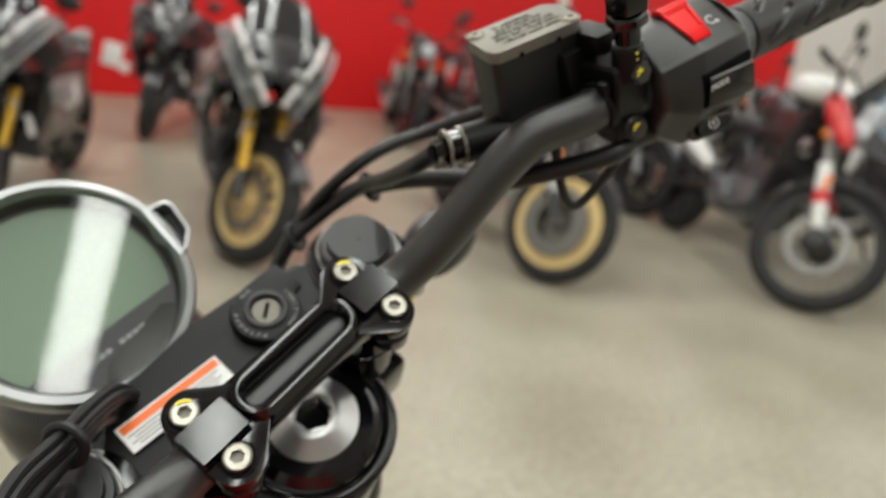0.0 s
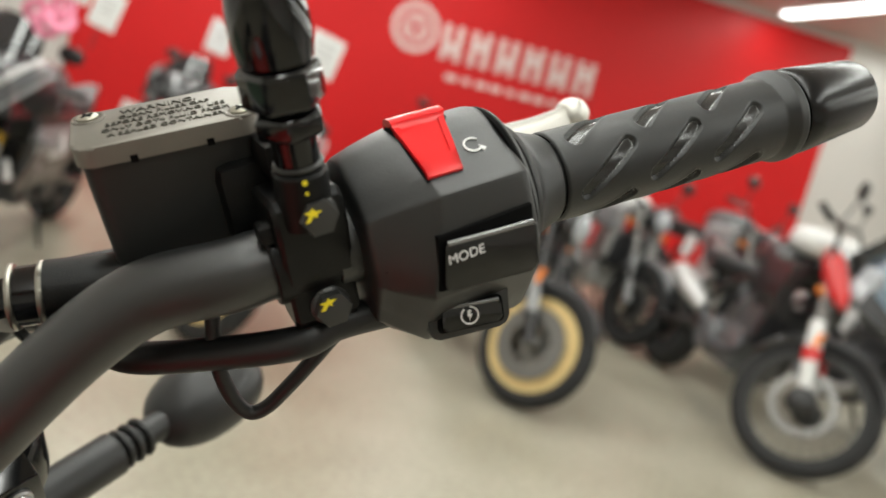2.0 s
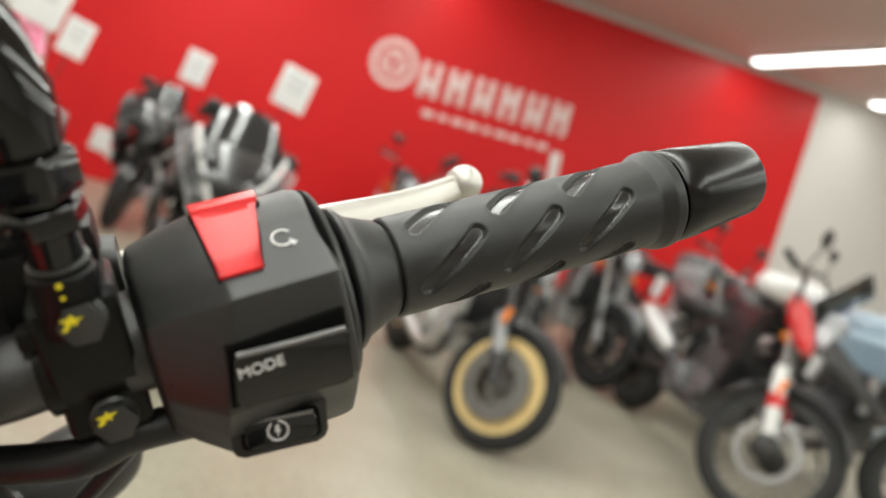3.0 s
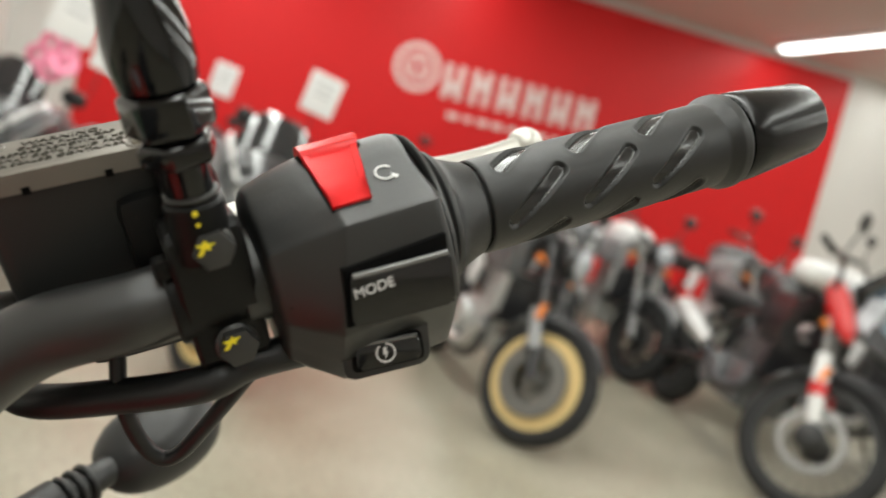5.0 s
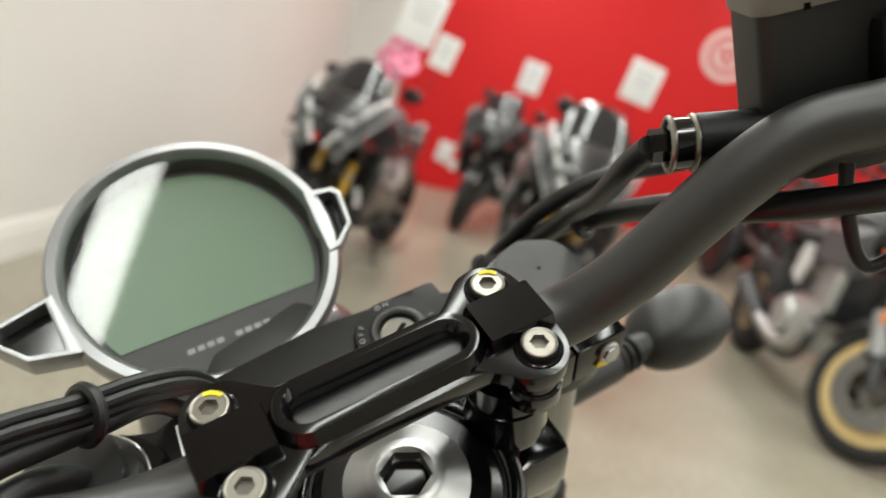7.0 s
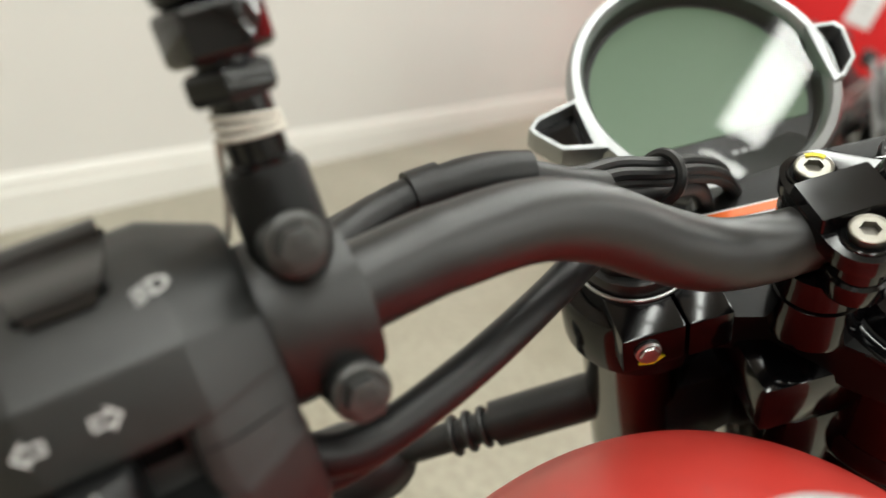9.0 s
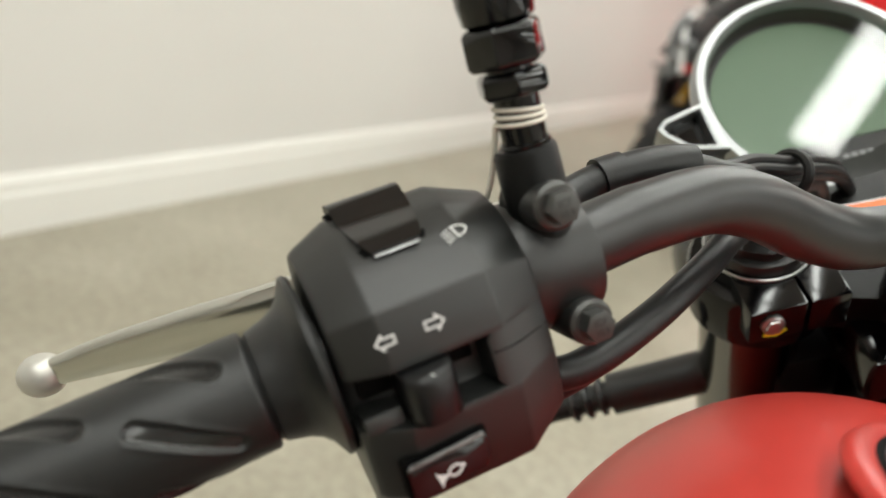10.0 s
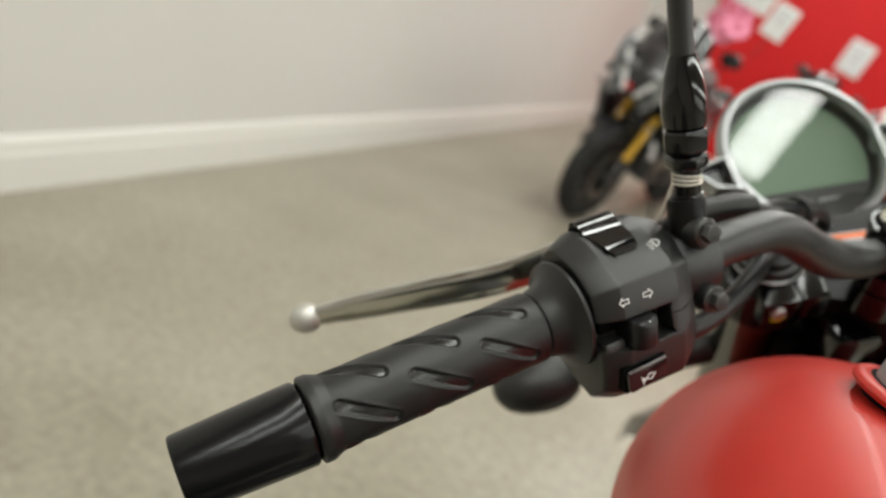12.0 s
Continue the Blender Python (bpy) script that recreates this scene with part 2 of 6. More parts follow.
def loft(rings, closed=False, caps=True):
    """Skin through rings of points, all of the same count."""
    bm = bmesh.new()
    rows = [[bm.verts.new(p) for p in ring] for ring in rings]
    n = len(rows[0])
    pairs = list(zip(rows, rows[1:])) + ([(rows[-1], rows[0])] if closed else [])
    for a, b in pairs:
        for i in range(n):
            j = (i + 1) % n
            bm.faces.new((a[i], a[j], b[j], b[i]))
    if caps and not closed:
        bm.faces.new(rows[0][::-1])
        bm.faces.new(rows[-1])
    return bm


def smooth_path(pts, per=8):
    """Catmull-Rom curve through points."""
    P = [Vector(p) for p in pts]
    P = [P[0] * 2 - P[1]] + P + [P[-1] * 2 - P[-2]]
    out = []
    for i in range(1, len(P) - 2):
        for k in range(per):
            t = k / per
            a, b, c, d = P[i - 1], P[i], P[i + 1], P[i + 2]
            out.append(0.5 * ((2 * b) + (c - a) * t + (2 * a - 5 * b + 4 * c - d) * t * t + (3 * b - a - 3 * c + d) * t ** 3))
    out.append(P[-2])
    return out


def tube(pts, r, n=16, per=8, flat=1.0, caps=True):
    path = smooth_path(pts, per) if per else [Vector(p) for p in pts]
    radii = r if isinstance(r, (list, tuple)) else None
    rings, nrm = [], None
    for i, p in enumerate(path):
        d = (path[min(i + 1, len(path) - 1)] - path[max(i - 1, 0)]).normalized()
        if nrm is None:
            nrm = d.orthogonal().normalized()
        nrm = (nrm - d * nrm.dot(d)).normalized()
        bi = d.cross(nrm)
        if radii:
            f = i / (len(path) - 1) * (len(radii) - 1)
            k = min(int(f), len(radii) - 2)
            rr = radii[k] + (radii[k + 1] - radii[k]) * (f - k)
        else:
            rr = r
        rings.append([p + rr * (math.cos(2 * math.pi * j / n) * nrm + flat * math.sin(2 * math.pi * j / n) * bi) for j in range(n)])
    return loft(rings, caps=caps)


def lathe(profile, n=32, m=None):
    """Turns (radius, height) pairs about the z axis."""
    rings = [[(r * math.cos(2 * math.pi * j / n), r * math.sin(2 * math.pi * j / n), z) for j in range(n)] for r, z in profile]
    bm = loft(rings, caps=True)
    if m is not None:
        bm.transform(m)
    return bm


def torus(R, r, n=40, k=10, m=None, flat=1.0):
    rings = []
    for i in range(n):
        a = 2 * math.pi * i / n
        rings.append([((R + r * math.cos(2 * math.pi * j / k)) * math.cos(a), (R + r * math.cos(2 * math.pi * j / k)) * math.sin(a),
                       flat * r * math.sin(2 * math.pi * j / k)) for j in range(k)])
    bm = loft(rings, closed=True)
    if m is not None:
        bm.transform(m)
    return bm


def prism(outline, z0, z1, bevel=0.0, m=None):
    bm = bmesh.new()
    a = [bm.verts.new((x, y, z0)) for x, y in outline]
    b = [bm.verts.new((x, y, z1)) for x, y in outline]
    n = len(a)
    for i in range(n):
        bm.faces.new((a[i], a[(i + 1) % n], b[(i + 1) % n], b[i]))
    bm.faces.new(a[::-1])
    top = bm.faces.new(b)
    if bevel:
        bmesh.ops.bevel(bm, geom=list(top.edges), offset=bevel, segments=2, profile=0.6, affect="EDGES")
    if m is not None:
        bm.transform(m)
    return bm


def ring_plate(outer, inner, z0, z1, m=None):
    """A plate with one hole: outer and inner loops of the same count."""
    bm = bmesh.new()
    n = len(outer)
    lo = [[bm.verts.new((x, y, z)) for x, y in loop] for loop, z in ((outer, z0), (outer, z1), (inner, z1), (inner, z0))]
    for a, b in ((lo[0], lo[1]), (lo[1], lo[2]), (lo[2], lo[3]), (lo[3], lo[0])):
        for i in range(n):
            bm.faces.new((a[i], a[(i + 1) % n], b[(i + 1) % n], b[i]))
    if m is not None:
        bm.transform(m)
    return bm


def axes(o, ex, ez):
    """A frame at o with x along ex and z near ez."""
    ex, ez = Vector(ex).normalized(), Vector(ez)
    ez = (ez - ex * ez.dot(ex)).normalized()
    ey = ez.cross(ex)
    m = Matrix((ex, ey, ez)).transposed().to_4x4()
    m.translation = o
    return m


def along(o, d):
    """A frame at o whose z axis points along d."""
    m = Vector(d).to_track_quat("Z", "Y").to_matrix().to_4x4()
    m.translation = o
    return m


def hexagon(r):
    return [(r * math.cos(math.pi / 3 * i), r * math.sin(math.pi / 3 * i)) for i in range(6)]


def circle(r, n=24, c=(0, 0)):
    return [(c[0] + r * math.cos(2 * math.pi * i / n), c[1] + r * math.sin(2 * math.pi * i / n)) for i in range(n)]


def rounded(w, h, r, n=5, c=(0, 0)):
    pts = []
    for qx, qy, a0 in ((1, 1, 0), (-1, 1, 90), (-1, -1, 180), (1, -1, 270)):
        for i in range(n + 1):
            a = radians(a0 + 90 * i / n)
            pts.append((c[0] + qx * (w / 2 - r) + r * math.cos(a), c[1] + qy * (h / 2 - r) + r * math.sin(a)))
    return pts


def lettering(text, size, depth=0.0003, m=None):
    """Raised letters of the built-in font, centred in the xy plane."""
    cu = bpy.data.curves.new("letters", "FONT")
    cu.body, cu.size, cu.extrude = text, size, depth
    cu.align_x, cu.align_y = "CENTER", "CENTER"
    tmp = bpy.data.objects.new("letters", cu)
    scene.collection.objects.link(tmp)
    bpy.context.view_layer.update()
    me = bpy.data.meshes.new_from_object(tmp.evaluated_get(bpy.context.evaluated_depsgraph_get()))
    bm = bmesh.new()
    bm.from_mesh(me)
    bpy.data.objects.remove(tmp)
    bpy.data.curves.remove(cu)
    bpy.data.meshes.remove(me)
    if m is not None:
        bm.transform(m)
    return bm


# ---- the showroom ----
def structure(name, bm, mat, label, category, smooth=0):
    ob = part(name, bm, mat, None, smooth=smooth)
    return tagged(ob, label, category, kind="structure")


RW = WALL_RIGHT - WALL_LEFT
RD = WALL_FAR - WALL_BACK
structure("floor", box(RW + 0.4, RD + 0.4, 0.2, ((WALL_LEFT + WALL_RIGHT) / 2, (WALL_FAR + WALL_BACK) / 2, -0.1)), M_FLOOR,
          "polished beige concrete showroom floor with faint mottling", "floor")
structure("wall_west", box(0.2, RD, CEIL, (WALL_LEFT - 0.1, (WALL_FAR + WALL_BACK) / 2, CEIL / 2)), M_WALL,
          "plain warm white painted wall above a white baseboard", "wall")
structure("wall_north", box(RW + 0.4, 0.2, CEIL, ((WALL_LEFT + WALL_RIGHT) / 2, WALL_FAR + 0.1, CEIL / 2)), M_WALL,
          "warm white painted end wall behind the red panel", "wall")
structure("wall_east", box(0.2, RD, CEIL, (WALL_RIGHT + 0.1, (WALL_FAR + WALL_BACK) / 2, CEIL / 2)), M_WALL,
          "plain warm white painted side wall", "wall")
structure("wall_south", box(RW + 0.4, 0.2, CEIL, ((WALL_LEFT + WALL_RIGHT) / 2, WALL_BACK - 0.1, CEIL / 2)), M_WALL,
          "plain warm white painted back wall", "wall")
structure("ceiling", box(RW + 0.4, RD + 0.4, 0.2, ((WALL_LEFT + WALL_RIGHT) / 2, (WALL_FAR + WALL_BACK) / 2, CEIL + 0.1)), M_CEIL,
          "pinkish beige ceiling with rows of strip lights", "ceiling")


def baseboard():
    prof = [(0, 0), (0.024, 0), (0.024, 0.125), (0.018, 0.14), (0.018, 0.165), (0.008, 0.185), (0, 0.19)]
    bm = bmesh.new()
    a = [bm.verts.new((WALL_LEFT + x, WALL_BACK, z)) for x, z in prof]
    b = [bm.verts.new((WALL_LEFT + x, WALL_FAR - 0.002, z)) for x, z in prof]
    for i in range(len(prof)):
        j = (i + 1) % len(prof)
        bm.faces.new((a[i], a[j], b[j], b[i]))
    bm.faces.new(a)
    bm.faces.new(b)
    return bm


structure("baseboard", baseboard(), M_BASE, "white moulded baseboard along the wall", "baseboard")

# red wall panel with its pale sign
PANEL_L, PANEL_R, PANEL_T = -1.55, 8.35, 3.5
structure("red_wall_panel", box(PANEL_R - PANEL_L, 0.05, PANEL_T, ((PANEL_L + PANEL_R) / 2, WALL_FAR - 0.027, PANEL_T / 2), 0.006), M_REDWALL,
          "large glossy red display panel with a pale sign", "wall panel")


def wall_sign():
    """A round emblem and plain pale blocks where the maker's lettering stands."""
    root = thing("wall_sign", pose(3.3, WALL_FAR - 0.052, 2.1), "pale emblem and blocky lettering on the red panel", "sign")
    face = Matrix.Rotation(radians(90), 4, "X")
    part("emblem", merge(torus(0.26, 0.035, 40, 8, m=face @ Matrix.Translation((-1.18, 0.07, 0)), flat=0.3),
                         ring_plate(circle(0.17, 24, (-1.18, 0.07)), circle(0.11, 24, (-1.18, 0.07)), 0, 0.012, face),
                         *[box(0.035, 0.02, 0.16, (0, -0.006, 0.08), m=Matrix.Translation((-1.18, 0, 0.07)) @ Matrix.Rotation(radians(a), 4, "Y")) for a in (0, 120, 240)]),
         M_SIGN, root)
    for k in range(6):
        x = -0.70 + k * 0.364
        part("letter_block", merge(box(0.085, 0.02, 0.42, (x - 0.085, -0.011, 0.0), 0.003), box(0.085, 0.02, 0.42, (x + 0.085, -0.011, 0.0), 0.003),
                                   box(0.10, 0.016, 0.12, (x, -0.009, 0.05 if k % 2 else -0.06), 0.003)), M_SIGN, root)
    for k in range(9):
        part("small_letter_block", box(0.15 - 0.05 * (k % 3 == 1), 0.016, 0.075, (-0.62 + k * 0.20, -0.009, -0.40), 0.003), M_SIGN, root)
    return root


wall_sign()


def wall_graphic(x, z, w, h, tilt):
    root = thing("wall_graphic", pose(x, WALL_FAR - 0.052, z, 0, tilt, 0), "white block graphic on the red panel", "wall graphic", "white wall graphics")
    part("graphic_block", box(w, 0.01, h, (0, -0.006, 0), 0.002), M_WHITEPAINT, root)
    part("graphic_block", box(w * 0.45, 0.01, h * 0.45, (w * 0.75, -0.006, -h * 0.4), 0.002), M_WHITEPAINT, root)


for gx, gz, gw, gh, gt in ((-0.85, 0.45, 0.20, 0.26, 12), (4.55, 1.30, 0.14, 0.75, -6)):
    wall_graphic(gx, gz, gw, gh, gt)


def strip_light(x, y):
    root = thing("strip_light", pose(x, y, CEIL), "white fluorescent strip light on the ceiling", "strip light", "ceiling strip lights")
    part("lamp_body", box(0.22, STRIP_LEN + 0.06, 0.05, (0, STRIP_LEN / 2, -0.026), 0.008), M_LAMPBODY, root)
    part("diffuser", box(0.17, STRIP_LEN, 0.03, (0, STRIP_LEN / 2, -0.064), 0.012), M_TUBE, root, "glowing white diffuser")
    return root


first_strip = strip_light(STRIP_X[0], STRIP_Y[0])
for sx in STRIP_X:
    for sy in STRIP_Y:
        if (sx, sy) != (STRIP_X[0], STRIP_Y[0]) and (sx, sy) not in DARK_SPOTS:
            copy_thing(first_strip, pose(sx, sy, CEIL))


# ---- motorcycles ----
def wheel(root, y, z, R, w, rim_mat, spokes, discs, m, rim_w=0.055, hub=None, wire=False, name="front_wheel", disc=(0.50, 0.36)):
    """A wheel about the x axis at (0, y, z), with its tyre, rim and discs."""
    T = m @ Matrix.Translation((0, y, z)) @ Matrix.Rotation(radians(90), 4, "Y")
    r_in = R - w * 0.80
    prof = []
    for k in range(13):
        a = radians(-100 + 200 * k / 12)
        prof.append((R - w * 0.52 + w * 0.52 * math.cos(a), w * 0.5 * math.sin(a)))
    prof += [(r_in, w * 0.36), (r_in, -w * 0.36)]
    rings = [[(r * math.cos(2 * math.pi * j / 48), r * math.sin(2 * math.pi * j / 48), h) for r, h in prof] for j in range(48)]
    tyre = part(name, loft(rings, closed=True), M_TYRE, root, m=T)
    rr = r_in + 0.012
    rim = ring_plate(circle(rr, 40), circle(rr - rim_w, 40), -w * 0.34, w * 0.34, T)
    part("rim", merge(rim, torus(rr - 0.004, 0.006, 40, 6, T @ Matrix.Translation((0, 0, w * 0.34))), torus(rr - 0.004, 0.006, 40, 6, T @ Matrix.Translation((0, 0, -w * 0.34)))), rim_mat, tyre)
    n = spokes
    for k in range(n):
        a = Matrix.Rotation(2 * math.pi * k / n, 4, "Z")
        if wire:
            bm = tube([(0.03, 0.012, 0.02 * (1 if k % 2 else -1)), (rr - rim_w + 0.005, 0, 0)], 0.0022, 5, 0)
        else:
            bm = box(rr - rim_w - 0.02, 0.026, 0.03, ((rr - rim_w + 0.03) / 2, 0, 0), 0.006)
        part("spoke", bm, hub or rim_mat, tyre, m=T @ a)
    part("hub", lathe([(0.028, -0.06), (0.04, -0.045), (0.035, 0), (0.04, 0.045), (0.028, 0.06)], 20), hub or rim_mat, tyre, m=T)
    for s in discs:
        part("brake_disc", ring_plate(circle(R * disc[0], 36), circle(R * disc[1], 36), s * 0.062 - 0.0025, s * 0.062 + 0.0025, T), M_DISC, tyre)
        part("caliper", box(0.05, 0.10, 0.05, (-R * 0.40, -R * 0.26, s * 0.068), 0.012), M_ENGINE, tyre, m=T)
    return tyre


def ellipsoid(c, r, n=18, k=12, power=2.0, m=None):
    """A rounded body with flattened sides: power above 2 squares it up."""
    rings = []
    for i in range(k + 1):
        ph = -math.pi / 2 + math.pi * i / k
        cp, sp = max(math.cos(ph), 0.02), math.sin(ph)
        ring = []
        for j in range(n):
            th = 2 * math.pi * j / n
            cx, sy = math.cos(th), math.sin(th)
            e = 2 / power
            ring.append((c[0] + r[0] * math.copysign(abs(cx) ** e, cx) * cp ** e, c[1] + r[1] * math.copysign(abs(sy) ** e, sy) * cp ** e,
                         c[2] + r[2] * math.copysign(abs(sp) ** e, sp)))
        rings.append(ring)
    bm = loft(rings)
    if m is not None:
        bm.transform(m)
    return bm


RAKE = 24.5
HEAD = Vector((0, 0.405, 0.945))      # top of the steering head in a motorcycle's own frame
AXLE = Vector((0, 0.735, 0.305))


def lower_cycle(root, m, front, spec):
    """Engine, frame tubes, swingarm, rear wheel, seat, tail, exhaust and the forked front wheel."""
    R = spec.get("R", 0.305)
    wheel(root, AXLE.y, R, R, spec.get("tyre", 0.105), spec["rim"], spec.get("spokes", 10), spec.get("discs", (-1, 1)), front, spec.get("rim_w", 0.05), spec.get("hub"), spec.get("wire", False), disc=spec.get("disc", (0.50, 0.36)))
    wheel(root, -0.70, 0.305, 0.305, 0.17, spec["rim"], 10, (1,), m, 0.05, spec.get("hub"), False, "rear_wheel")
    up = (HEAD - AXLE).normalized()
    for s in (-1, 1):
        x = 0.098 * s
        a, b = Vector((x, AXLE.y, R)), Vector((x, HEAD.y + 0.055, HEAD.z - 0.02))
        mid = a.lerp(b, spec.get("split", 0.48))
        leg = part("fork_leg", tube([a - up * 0.01, a.lerp(b, 0.25), mid], 0.026, 14, 3), spec.get("fork_low", M_BLACKPAINT), root, m=front)
        part("fork_tube", tube([mid - up * 0.03, b], 0.021 if not spec.get("usd") else 0.027, 14, 0), spec.get("fork_up", M_DISC), leg, m=front)
        if spec.get("reflector"):
            part("fork_reflector", box(0.016, 0.030, 0.075, a.lerp(b, 0.47) + Vector((0.038 * s, 0.022, 0)), 0.005), M_ORANGELENS, leg, "orange fork reflector", m=front)
        if spec.get("signals", True):
            part("signal", merge(tube([(0.10 * s, HEAD.y + 0.10, 0.80), (0.17 * s, HEAD.y + 0.10, 0.81)], 0.008, 8, 0),
                                 ellipsoid((0.195 * s, HEAD.y + 0.10, 0.81), (0.032, 0.02, 0.02), 12, 8)), spec.get("signal", M_ORANGELENS), root, m=front)
    fr = []
    for k in range(10):
        a = radians(-62 + 124 * k / 9) + radians(8)
        rr = R + 0.018
        y0, z0 = AXLE.y - rr * math.sin(a), R + rr * math.cos(a)
        fr.append([(-0.066, y0, z0 - 0.03), (-0.05, y0, z0 + 0.004), (0, y0, z0 + 0.014), (0.05, y0, z0 + 0.004), (0.066, y0, z0 - 0.03), (0, y0, z0 - 0.004)])
    part("front_fender", loft(fr), spec.get("fender", M_BLACKPAINT), root, m=front)
    met = spec.get("engine", M_ENGINE)
    eng = part("crankcase", box(0.30, 0.36, 0.24, (0, 0.10, 0.40), 0.04), met, root, m=m)
    part("cylinder_block", box(0.26, 0.20, 0.26, (0, 0.20, 0.60), 0.03), met, eng, m=m)
    part("clutch_cover", lathe([(0.085, -0.19), (0.10, -0.17), (0.10, 0.17), (0.085, 0.19)], 20, Matrix.Translation((0, -0.02, 0.39)) @ Matrix.Rotation(radians(90), 4, "Y")), met, eng, m=m)
    for k in range(6):
        part("cooling_fin", box(0.29, 0.22, 0.008, (0, 0.20, 0.52 + 0.03 * k)), met, eng, m=m)
    part("radiator", box(0.32, 0.045, 0.26, (0, 0.36, 0.60), 0.01), M_BLACKPAINT, root, m=m)
    for s in (-1, 1):
        part("frame_tube", tube([(0.05 * s, 0.36, 0.90), (0.15 * s, 0.18, 0.80), (0.16 * s, -0.12, 0.66), (0.13 * s, -0.24, 0.42)], 0.019, 10, 5), spec.get("frame", M_BLACKPAINT), root, m=m)
        part("swingarm", tube([(0.12 * s, -0.20, 0.40), (0.13 * s, -0.45, 0.36), (0.12 * s, -0.70, 0.305)], 0.028, 10, 4), M_BLACKPAINT, root, m=m)
    part("seat", ellipsoid((0, -0.33, 0.80), (0.135, 0.32, 0.055), 20, 10, 2.6), M_SEAT, root, m=m)
    part("tail", loft([[(w * c, -0.42 - 0.10 * k, 0.76 + 0.035 * k + h * d) for c, d in ((-1, -1), (1, -1), (0.8, 1), (-0.8, 1))] for k, (w, h) in enumerate(((0.13, 0.05), (0.12, 0.05), (0.10, 0.045), (0.07, 0.03), (0.04, 0.02)))]),
         spec.get("body", M_BLACKPAINT), root, m=m)
    low_pipe = [(0.12, 0.24, 0.50), (0.14, 0.28, 0.30), (0.12, 0.05, 0.20), (0.16, -0.25, 0.28), (0.20, -0.58, 0.42)]
    high_pipe = [(0.12, 0.24, 0.52), (0.15, 0.28, 0.40), (0.17, 0.10, 0.36), (0.17, -0.10, 0.46), (0.18, -0.18, 0.51)]
    part("exhaust", tube(high_pipe if spec.get("high_pipe") else low_pipe, [0.022, 0.022, 0.028, 0.03, 0.03] if spec.get("high_pipe") else [0.022, 0.022, 0.028, 0.05, 0.05], 12, 5), spec.get("pipe", M_ENGINE), root, m=m)
    part("side_stand", tube([(-0.12, -0.06, 0.30), (-0.24, 0.02, 0.035)], 0.012, 8, 0), M_BLACKPAINT, root, m=m)


def lean_matrix(lean, steer):
    """The leaning body and the turned front of a parked motorcycle, in its own frame."""
    body = Matrix.Rotation(radians(lean), 4, "Y")
    ax = (HEAD - AXLE).normalized()
    ax = Vector((0, -math.sin(radians(RAKE)), math.cos(radians(RAKE))))
    turn = Matrix.Translation(HEAD) @ Matrix.Rotation(radians(steer), 4, ax) @ Matrix.Translation(-HEAD)
    return body, body @ turn


